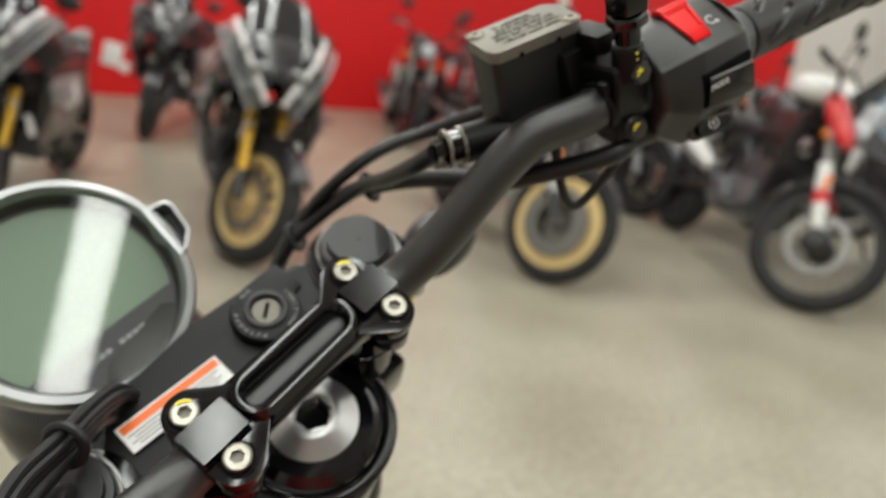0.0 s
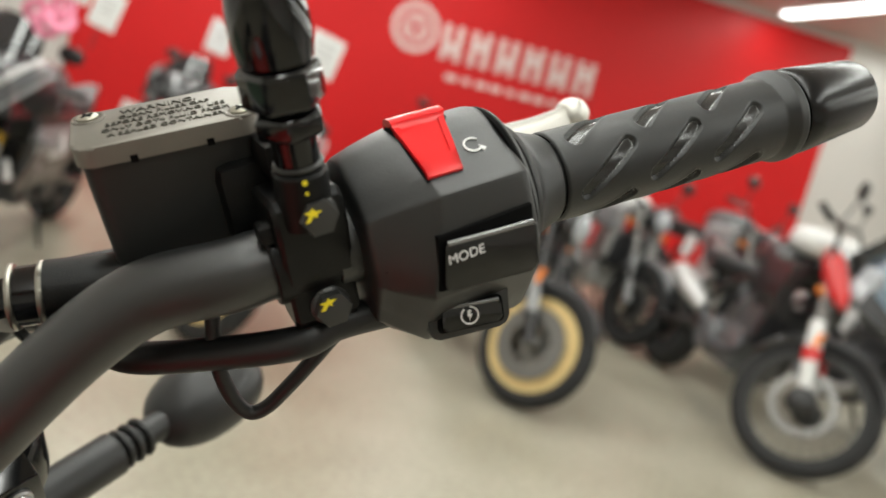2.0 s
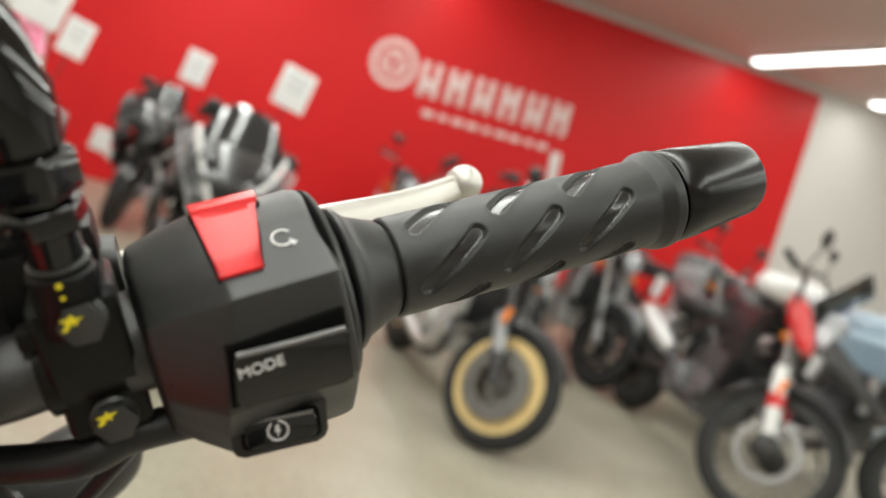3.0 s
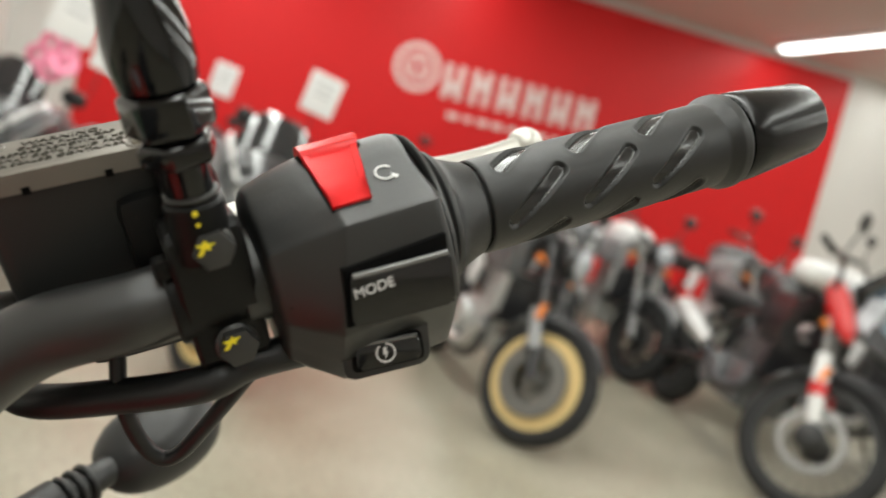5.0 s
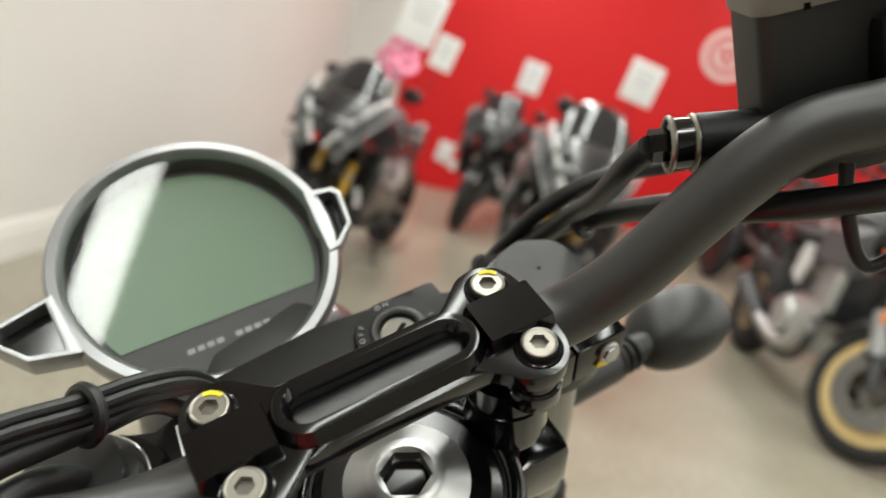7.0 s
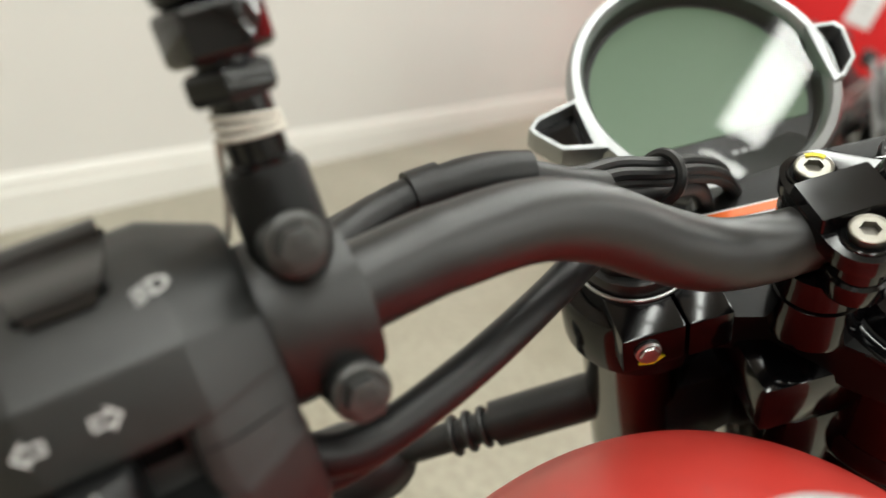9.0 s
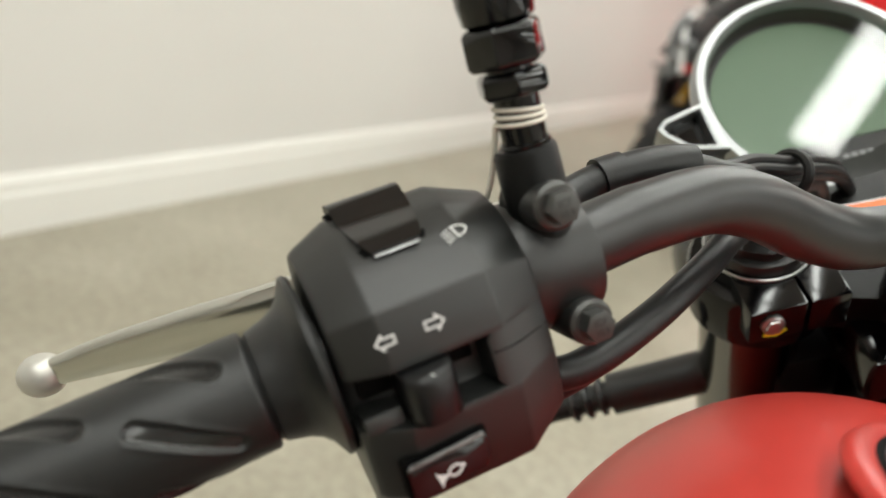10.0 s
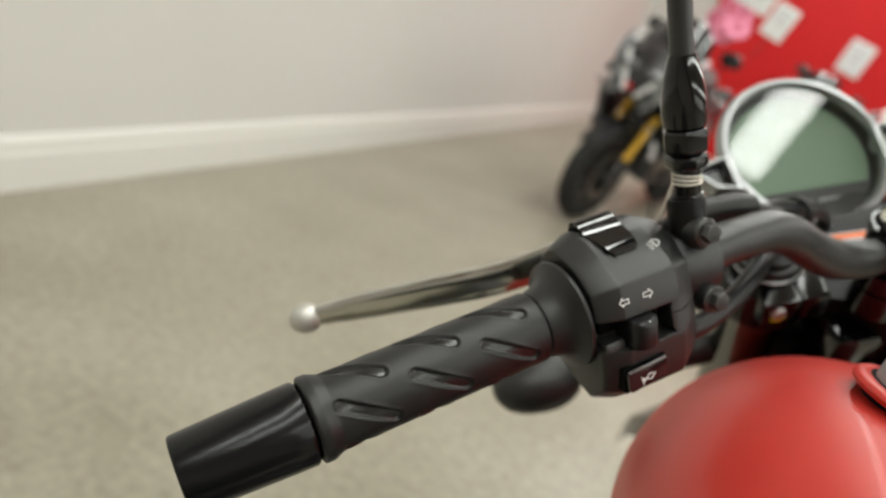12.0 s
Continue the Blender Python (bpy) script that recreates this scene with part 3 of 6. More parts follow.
def show_bike(style, m, spec, label):
    """A parked display motorcycle: sport, naked, scrambler or adventure."""
    root = thing("motorcycle", m, label, "motorcycle", "display motorcycles")
    body, front = lean_matrix(spec.get("lean", -9), spec.get("steer", 12))
    lower_cycle(root, body, front, spec)
    paint, trim = spec["body"], spec.get("trim", M_BLACKPAINT)
    # tank
    part("tank", ellipsoid((0, 0.13, 0.93), (0.15, 0.24, 0.12), 20, 12, 2.5), paint, root, m=body)
    part("top_yoke", box(0.25, 0.09, 0.03, (0, HEAD.y + 0.03, HEAD.z), 0.012), M_BLACKPAINT, root, m=front)
    rise = spec.get("rise", 0.10)
    hw = spec.get("bar_w", 0.37)
    part("handlebar", tube([(-hw, HEAD.y - 0.07, HEAD.z + rise), (-0.22, HEAD.y - 0.0, HEAD.z + rise), (-0.10, HEAD.y + 0.02, HEAD.z + 0.03), (0.10, HEAD.y + 0.02, HEAD.z + 0.03), (0.22, HEAD.y, HEAD.z + rise), (hw, HEAD.y - 0.07, HEAD.z + rise)], 0.012, 10, 5), M_BLACKPAINT, root, m=front)
    for s in (-1, 1):
        part("grip", tube([(s * (hw - 0.12), HEAD.y - 0.037, HEAD.z + rise), (s * hw, HEAD.y - 0.07, HEAD.z + rise)], 0.018, 10, 0), M_TYRE, root, m=front)
        part("lever", tube([(s * (hw - 0.15), HEAD.y + 0.03, HEAD.z + rise - 0.01), (s * hw, HEAD.y + 0.0, HEAD.z + rise - 0.02)], 0.006, 8, 0), M_DISC, root, m=front)
        part("mirror", merge(tube([(s * (hw - 0.13), HEAD.y, HEAD.z + rise), (s * (hw - 0.11), HEAD.y + 0.01, HEAD.z + rise + 0.14)], 0.006, 8, 0),
                             ellipsoid((s * (hw - 0.09), HEAD.y + 0.01, HEAD.z + rise + 0.18), (0.065, 0.018, 0.042), 14, 8, 2.6)), M_BLACKPAINT, root, m=front)
    if style in ("sport", "street"):
        wide = body @ Matrix.Diagonal((1.08, 1.0, 1.0, 1.0))
        nose = []
        for yy, w0, z0, z1 in ((0.92, 0.05, 0.84, 0.92), (0.86, 0.13, 0.81, 0.99), (0.74, 0.20, 0.77, 1.08), (0.58, 0.23, 0.72, 1.10), (0.44, 0.24, 0.66, 1.04)):
            zc, h = (z0 + z1) / 2, (z1 - z0) / 2
            nose.append([(w0 * math.copysign(abs(math.cos(t)) ** 0.7, math.cos(t)), yy, zc + h * math.copysign(abs(math.sin(t)) ** 0.8, math.sin(t))) for t in [2 * math.pi * j / 20 for j in range(20)]])
        part("nose_fairing", loft(nose), trim, root, m=wide)
        for s in (-1, 1):
            part("headlight", ellipsoid((0.085 * s, 0.885, 0.865), (0.05, 0.03, 0.018), 12, 8, 2.2), M_HEADLENS, root, m=wide)
            for side, u, z0, mat in zip((0.0, 0.030, 0.060), (0.009, 0.010, 0.007), (0.0, -0.03, -0.05), spec.get("bands", (M_WHITEPAINT, M_GREY, M_LIGHTGREY))):
                band = []
                for x, y, z in ((0.035, 0.935, 0.80), (0.085, 0.91, 0.90), (0.145, 0.845, 1.00), (0.175, 0.75, 1.07), (0.19, 0.66, 1.11)):
                    band.append([(s * (x + side + u * math.cos(t) * 1.1), y - 0.5 * side + 0.022 * math.sin(t), z + z0 + u * math.cos(t) * -0.8) for t in [2 * math.pi * k / 10 for k in range(10)]])
                part("vee_band", loft(band), mat, root, m=wide)
            part("cheek_panel", loft([[(s * (x + 0.008), y, z) for x, z in ((0.05, 1.01), (0.15, 0.99), (0.20, 0.84), (0.14, 0.83))] for y in (0.86, 0.74, 0.58)]), spec.get("cheek", paint), root, m=wide)
            part("brow_panel", loft([[(s * x, y, z) for x, z in ((0.02, 0.955), (0.12, 0.935), (0.13, 0.905), (0.03, 0.925))] for y in (0.93, 0.84)]), paint, root, m=wide)
            part("side_fairing", loft([[(s * x, y + dy, z) for dy, x, z in ((0, 0.235, 0.84), (0, 0.255, 0.66), (-0.02, 0.20, 0.44), (-0.02, 0.17, 0.44), (0, 0.22, 0.66), (0, 0.20, 0.84))] for y in (0.60, 0.40, 0.18, 0.02)]), trim, root, m=wide)
            part("winglet", box(0.07, 0.10, 0.012, (0.27 * s, 0.60, 0.74), 0.005), paint, root, m=wide)
            part("side_sticker", box(0.006, 0.16, 0.07, (0.262 * s, 0.36, 0.66), 0.002), M_WHITEPAINT, root, m=wide)
            part("air_duct", box(0.06, 0.05, 0.10, (0.14 * s, 0.80, 0.80), 0.015), M_BLACKHOLE, root, m=wide)
            for k in range(7):
                rnd = random.Random(31 * k + (7 if s > 0 else 3))
                y, z = 0.84 - 0.085 * k, 1.00 - 0.075 * ((k * 3) % 7) + 0.02 * rnd.random()
                x = 0.12 + 0.022 * k + 0.02
                part("fairing_panel", prism([(-0.05 - 0.02 * rnd.random(), -0.02), (0.0, -0.045 * rnd.random() - 0.02), (0.06, 0.01), (0.02 + 0.03 * rnd.random(), 0.045)], -0.004, 0.006), (M_LIGHTGREY, M_BLACKPAINT, M_WHITEPAINT, M_GREY)[(k + (s > 0)) % 4], root,
                     m=wide @ Matrix.Translation((s * x, y, z)) @ Matrix.Rotation(radians(s * (62 + 8 * rnd.random())), 4, "Y") @ Matrix.Rotation(radians(90 * s + 60 * rnd.random()), 4, "Z"))
            part("fairing_stripe", loft([[(s * x, y, z) for x, z in ((0.030, 1.075), (0.075, 1.060), (0.078, 1.052), (0.032, 1.066))] + [] for y in (0.70,)] + [[(s * x, 0.905, z) for x, z in ((0.055, 0.945), (0.095, 0.935), (0.097, 0.925), (0.057, 0.935))]] + [[(s * x, 0.90, z) for x, z in ((0.115, 0.845), (0.150, 0.850), (0.150, 0.840), (0.115, 0.835))]]), M_LIGHTGREY, root, m=wide)
            part("flank_panel", loft([[(s * (x + 0.012), y, z) for x, z in ((0.235, 0.80), (0.258, 0.70), (0.252, 0.66), (0.228, 0.76))] for y in (0.62, 0.42, 0.20)]), M_LIGHTGREY, root, m=wide)
            part("lower_panel", loft([[(s * (x + 0.010), y, z) for x, z in ((0.225, 0.60), (0.215, 0.50), (0.205, 0.50), (0.215, 0.60))] for y in (0.50, 0.34, 0.12)]), paint, root, m=wide)
            part("fork_sticker", box(0.05, 0.03, 0.10, (0.10 * s, 0.60, 0.60), 0.01), M_WHITEPAINT, root, m=front)
        part("chin_sticker", box(0.05, 0.012, 0.03, (0.03, 0.925, 0.83), 0.003), spec.get("chip", M_REDPAINT), root, m=wide)
        part("centre_duct", box(0.09, 0.04, 0.10, (0, 0.90, 0.86), 0.015), M_BLACKHOLE, root, m=wide)
        part("windscreen", loft([[(w * math.sin(radians(-70 + 140 * j / 8)), y + 0.10 * math.cos(radians(-70 + 140 * j / 8)), z) for j in range(9)] + [(w * 0.93 * math.sin(radians(70 - 140 * j / 8)), y - 0.006 + 0.09 * math.cos(radians(70 - 140 * j / 8)), z) for j in range(9)]
                                 for w, y, z in ((0.19, 0.64, 1.06), (0.17, 0.58, 1.14), (0.13, 0.50, 1.22), (0.08, 0.45, 1.26))]), M_SCREEN, root, m=wide)
    elif style == "adventure":
        part("beak", loft([[(w * c, y, z + h * d) for c, d in ((-1, -1), (1, -1), (1, 1), (-1, 1))] for y, w, z, h in ((1.02, 0.03, 0.78, 0.01), (0.86, 0.09, 0.84, 0.03), (0.66, 0.13, 0.90, 0.05))]), paint, root, m=front)
        part("headlight", box(0.15, 0.10, 0.20, (0, 0.60, 0.98), 0.03), M_HEADLENS, root, m=front)
        part("windscreen", box(0.26, 0.012, 0.30, (0, 0, 0), 0.005, m=Matrix.Translation((0, 0.55, 1.18)) @ Matrix.Rotation(radians(-25), 4, "X")), M_SCREEN, root, m=front)
        for s in (-1, 1):
            part("side_panel", loft([[(s * x, y, z) for x, z in ((0.10, 0.98), (0.18, 0.92), (0.20, 0.76), (0.15, 0.66), (0.11, 0.70))] for y in (0.44, 0.34, 0.22)]), paint, root, m=body)
            low, high = Vector((0.105 * s, AXLE.y, 0.335)), Vector((0.105 * s, HEAD.y + 0.055, HEAD.z - 0.02))
            part("fork_guard", tube([low.lerp(high, 0.10), low.lerp(high, 0.35), low.lerp(high, 0.62)], [0.030, 0.040, 0.034], 14, 4), M_WHITEPAINT, root, m=front)
            part("fork_sticker", tube([low.lerp(high, 0.30), low.lerp(high, 0.40)], 0.042, 14, 0), M_REDPAINT, root, m=front)
            part("axle_cover", ellipsoid((0.115 * s, AXLE.y, 0.335), (0.04, 0.068, 0.068), 14, 8, 2.4), M_DARKRIM, root, m=front)
        part("high_fender", loft([[(0.10 + 0.045 * math.cos(t), yc + 0.05 * w * math.sin(t), zc + 0.03 * w * math.sin(t)) for t in [2 * math.pi * k / 12 for k in range(12)]]
                                  for yc, zc, w in ((0.40, 1.04, 0.5), (0.43, 1.00, 0.95), (0.49, 0.93, 1.05), (0.56, 0.86, 0.9), (0.61, 0.81, 0.4))]), M_REDPAINT, root, m=front)
        part("front_cowl", ellipsoid((0.06, 0.33, 1.07), (0.13, 0.14, 0.075), 16, 10, 2.5), M_WHITEPAINT, root, m=body)
        part("silencer", tube([(0.17, -0.16, 0.50), (0.20, -0.34, 0.56), (0.21, -0.56, 0.63)], [0.045, 0.068, 0.06], 14, 4), M_ENGINE_SILVER, root, m=body)
    else:
        part("headlight", merge(lathe([(0.03, -0.10), (0.08, -0.07), (0.088, 0.0), (0.084, 0.012)], 24, Matrix.Translation((0, 0.60, 0.90)) @ Matrix.Rotation(radians(-84), 4, "X"))), M_BLACKPAINT, root, m=front)
        part("headlight_lens", lathe([(0.078, 0.0), (0.06, 0.018), (0.02, 0.026)], 24, Matrix.Translation((0, 0.612, 0.899)) @ Matrix.Rotation(radians(-84), 4, "X")), M_HEADLENS, root, m=front)
        for s in (-1, 1):
            part("tank_shroud", loft([[(s * x, y, z) for x, z in ((0.12, 0.94), (0.21, 0.88), (0.20, 0.72), (0.12, 0.70))] for y in (0.42, 0.28, 0.12)]), trim, root, m=body)
            part("airbox_cover", prism([(-0.10, -0.05), (0.06, -0.06), (0.10, 0.03), (-0.02, 0.07), (-0.11, 0.03)], -0.006, 0.012), spec.get("badge", M_WHITEPAINT), root, m=body @ Matrix.Translation((0.175 * s, -0.02, 0.66)) @ Matrix.Rotation(radians(90 * s), 4, "Y"))
            part("heat_shield", tube([(0.165 * s, 0.30, 0.42), (0.175 * s, 0.12, 0.26), (0.19 * s, -0.20, 0.30)], 0.030, 10, 4), M_ENGINE_SILVER, root, m=body)
            part("radiator_guard", box(0.05, 0.03, 0.22, (0.17 * s, 0.385, 0.62), 0.012), M_ENGINE_SILVER, root, m=body)
            part("fork_cover", tube([(0.10 * s, AXLE.y - 0.06, 0.43), (0.10 * s, AXLE.y - 0.15, 0.60)], 0.035, 12, 0), spec.get("cover", M_BLACKPAINT), root, m=front)
    return root


def facing(x, y, yaw, own=AXLE):
    """The pose of a motorcycle whose front tyre stands at (x, y), heading yaw degrees from +y."""
    m = Matrix.Rotation(radians(yaw), 4, "Z")
    off = m @ Vector((-0.02, own.y, 0))
    return Matrix.Translation((x - off.x, y - off.y, 0)) @ m


GOLD_SPORT = dict(rim=M_GOLD, fork_low=M_BLACKPAINT, fork_up=M_GOLDFORK, usd=True, body=M_GREY, trim=M_BLACKPAINT, fender=M_BLACKPAINT, bar_w=0.34, rise=0.02, steer=33, split=0.24)
show_bike("sport", facing(-1.05, 3.74, 171), dict(GOLD_SPORT, rim=M_DARKRIM, body=M_GREY, cheek=M_BLACKPAINT, steer=-6), "grey sport motorcycle with gold fork tubes beside the white wall")
show_bike("sport", facing(0.20, 3.25, 180), dict(GOLD_SPORT, body=M_GREY, cheek=M_BLACKPAINT), "grey and black sport motorcycle with gold wheels on the concrete")
show_bike("naked", facing(1.675, 2.95, 182), dict(rim=M_GOLD, hub=M_DISC, rim_w=0.085, tyre=0.09, disc=(0.58, 0.34), reflector=True, fork_low=M_BLACKPAINT, fork_up=M_BLACKPAINT, body=M_BLACKPAINT, trim=M_GREY, fender=M_BLACKPAINT, steer=34, cover=M_LIGHTGREY, engine=M_ENGINE_SILVER),
          "black and silver motorcycle with a broad gold front rim")
show_bike("adventure", facing(2.87, 2.53, 170), dict(lean=-12, high_pipe=True, rim=M_DARKRIM, hub=M_DARKRIM, wire=True, spokes=24, R=0.335, tyre=0.085, rim_w=0.03, fork_low=M_WHITEPAINT, fork_up=M_DISC, body=M_BLACKPAINT, trim=M_REDPAINT, fender=M_BLACKPAINT, rise=0.16, bar_w=0.42, steer=42, discs=(1,), disc=(0.46, 0.35), reflector=True, engine=M_GREY),
          "black and red adventure motorcycle with white fork guards")
show_bike("naked", facing(3.82, 2.42, 182), dict(rim=M_DARKRIM, hub=M_DISC, body=M_BLUEPAINT, trim=M_BLUEPAINT, fender=M_BLUEPAINT, steer=32), "pale blue motorcycle at the end of the front row")
show_bike("sport", facing(-0.36, 6.35, 162), dict(rim=M_DARKRIM, body=M_BLACKPAINT, trim=M_BLACKPAINT, cheek=M_BLACKPAINT, bands=(M_BLACKPAINT, M_GREY, M_BLACKPAINT), fender=M_BLACKPAINT, bar_w=0.34, rise=0.05, steer=10), "black motorcycle parked against the red panel")
show_bike("naked", facing(1.95, 6.7, 172), dict(rim=M_DARKRIM, body=M_BLACKPAINT, trim=M_REDPAINT, fender=M_BLACKPAINT, rise=0.14), "dark motorcycle with red trim by the red panel")
show_bike("naked", facing(3.0, 4.25, 182), dict(rim=M_DARKRIM, body=M_WHITEPAINT, trim=M_LIGHTGREY, fender=M_GREY, fork_low=M_LIGHTGREY, engine=M_ENGINE_SILVER, pipe=M_ENGINE_SILVER), "white and silver motorcycle in the second row")
show_bike("naked", facing(4.0, 4.3, 182), dict(rim=M_DARKRIM, body=M_GREY, trim=M_LIGHTGREY, fender=M_BLACKPAINT, engine=M_ENGINE_SILVER, rise=0.13), "grey motorcycle in the second row")
show_bike("naked", facing(5.0, 4.2, 182), dict(rim=M_DARKRIM, body=M_WHITEPAINT, trim=M_LIGHTGREY, fender=M_WHITEPAINT, engine=M_ENGINE_SILVER, rise=0.13), "white and grey motorcycle in the second row")

show_bike("naked", facing(2.75, 6.75, 186), dict(rim=M_DARKRIM, body=M_BLACKPAINT, trim=M_GREY, fender=M_BLACKPAINT, rise=0.12, steer=-15), "black and grey motorcycle by the red panel")
show_bike("street", facing(2.35, 4.55, 186), dict(rim=M_DARKRIM, body=M_BLACKPAINT, trim=M_GREY, fender=M_BLACKPAINT, rise=0.06, steer=20), "black and grey motorcycle in the second row")
show_bike("naked", facing(5.6, 3.2, 184), dict(rim=M_DARKRIM, body=M_WHITEPAINT, trim=M_GREY, fender=M_WHITEPAINT, engine=M_ENGINE_SILVER, rise=0.12, steer=25), "white and grey motorcycle at the far end of the front row")


def price_card(x, y, z, w, h, yaw, tilt, post):
    root = thing("price_card", pose(x, y, z, 0, tilt, yaw), "white paper price card hung on a display motorcycle", "price card", "price cards")
    part("card", box(w, 0.004, h, (0, 0, 0), 0.001), M_PAPER, root)
    for k in range(3):
        part("print_bar", box(w * (0.7 - 0.1 * k), 0.001, h * 0.07, (0, -0.0028, h * (0.3 - 0.17 * k))), M_PALEPRINT, root)
    part("string_loop", tube([(-0.01, 0.004, h * 0.48), (0, 0.02, -h * 0.5 - post)], 0.003, 6, 0), M_BLACKPAINT, root)
    return root


price_card(-0.58, 3.62, 1.50, 0.20, 0.27, 8, 14, 0.22)
price_card(-0.44, 3.66, 1.35, 0.12, 0.17, 8, 14, 0.12)
price_card(0.54, 3.60, 1.39, 0.17, 0.20, 10, 12, 0.14)
price_card(0.00, 6.98, 1.44, 0.21, 0.29, 0, 10, 0.22)


def ribbon():
    root = thing("pink_ribbon", pose(-0.66, 3.62, 1.28), "pink ribbon bow tied to a motorcycle's mirror", "ribbon")
    for k, a in enumerate((20, 95, 170, 250, 320)):
        part("loop", torus(0.045, 0.022, 20, 8, Matrix.Rotation(radians(a), 4, "Y") @ Matrix.Translation((0.05, 0.01 * k, 0)) @ Matrix.Rotation(radians(60), 4, "X"), 0.5), M_PINK, root)


ribbon()


# ---- the red motorcycle in front of the camera ----
E1, E2, E3 = Vector((0.7476, 0.4871, 0.4515)), Vector((-0.6528, 0.6639, 0.3648)), Vector((-0.1221, -0.5675, 0.8143))
STEER = Matrix((E1, E2, E3)).transposed().to_4x4()
STEER.translation = (0.0, 0.0, 1.08)
BODY_YAW, BODY_LEAN = 4.0, -9.0
hero_m = Matrix.Translation((0.175, -0.37, 0)) @ Matrix.Rotation(radians(BODY_YAW), 4, "Z")
hero = thing("motorcycle", hero_m, "matte red roadster motorcycle with black handlebar, parked on its side stand", "motorcycle")
INV = hero_m.inverted()
D = INV @ STEER                                  # steering parts
BODY = Matrix.Rotation(radians(BODY_LEAN), 4, "Y")
FRONT = D @ Matrix.Translation((0, 0, -0.20)) @ Matrix.Rotation(radians(-RAKE), 4, "X") @ Matrix.Translation(-HEAD)
lower_cycle(hero, BODY, FRONT, dict(rim=M_DARKRIM, body=M_BLACKPAINT, fork_low=M_BLACKPAINT, fork_up=M_BLACKPAINT, usd=True, signals=False))


class Side:
    """The frame of one grip: s outward along the bar, a towards the rider, b upward."""

    def __init__(self, sign, origin):
        self.sign = sign
        self.g = Vector((0.932 * sign, -0.321, 0.166)).normalized()
        f = Vector((0, -0.87, 0.5))
        self.fn = (f - self.g * f.dot(self.g)).normalized()
        self.fu = self.g.cross(self.fn)
        if self.fu.z < 0:
            self.fu = -self.fu
        self.o = Vector(origin)
        self.b0, self.droop = (0.003, -0.041) if sign > 0 else (-0.001, -0.0378)
        self.m = Matrix((self.g, self.fn, self.fu)).transposed().to_4x4()
        self.m.translation = self.o

    def p(self, s, a, b):
        return self.o + self.g * s + self.fn * a + self.fu * b

    def spin(self, s):
        """A frame on the bar's axis, z outward."""
        return axes(self.p(s, 0, 0), self.fn, self.g)

    def on_grip(self, s):
        return self.p(s, 0, self.b0 + self.droop * s)

    def grip_spin(self):
        """A frame on the grip's axis, which droops outward."""
        return axes(self.p(0, 0, self.b0), self.fn, self.g + self.fu * self.droop)

    def plane(self, s, a, b, na, nb):
        """A frame for print: x to the rider's right, z out of the facet whose normal is (na, nb)."""
        n = (self.fn * na + self.fu * nb).normalized()
        return axes(self.p(s, a, b), self.g * self.sign, n)


RIGHT = Side(1, (0.1910, -0.0376, 0.0600))
LEFT = Side(-1, (-0.1943, -0.0303, 0.0559))

# handlebar
bar_pts = [LEFT.on_grip(0.20), LEFT.on_grip(0.10), LEFT.p(0.0, 0, 0), LEFT.p(-0.022, 0, 0), (-0.152, -0.0145, 0.0435), (-0.133, -0.0085, 0.0285), (-0.114, -0.0045, 0.0080), (-0.095, -0.002, -0.0080), (-0.077, 0, -0.0155), (-0.055, 0, -0.016), (0, 0, -0.015),
           (0.055, 0, -0.015), (0.075, -0.0030, -0.0115), (0.095, -0.0085, 0.0030), (0.114, -0.0112, 0.0202), (0.133, -0.0141, 0.0364), (0.152, -0.0192, 0.0490), RIGHT.p(-0.020, 0, 0), RIGHT.p(0.0, 0, 0), RIGHT.on_grip(0.10), RIGHT.on_grip(0.19)]
handlebar = part("handlebar", tube(bar_pts, [0.0113] * 4 + [0.0115, 0.0118, 0.0122, 0.0124, 0.0120] + [0.0113] * 12, 28, 6), M_BAR, hero, "matte black steel handlebar", m=D)


def oblong(length, width, n=8):
    pts = []
    for k in range(n + 1):
        a = radians(-90 + 180 * k / n)
        pts.append((length / 2 - width / 2 + width / 2 * math.cos(a), width / 2 * math.sin(a)))
    for k in range(n + 1):
        a = radians(90 + 180 * k / n)
        pts.append((-length / 2 + width / 2 + width / 2 * math.cos(a), width / 2 * math.sin(a)))
    return pts


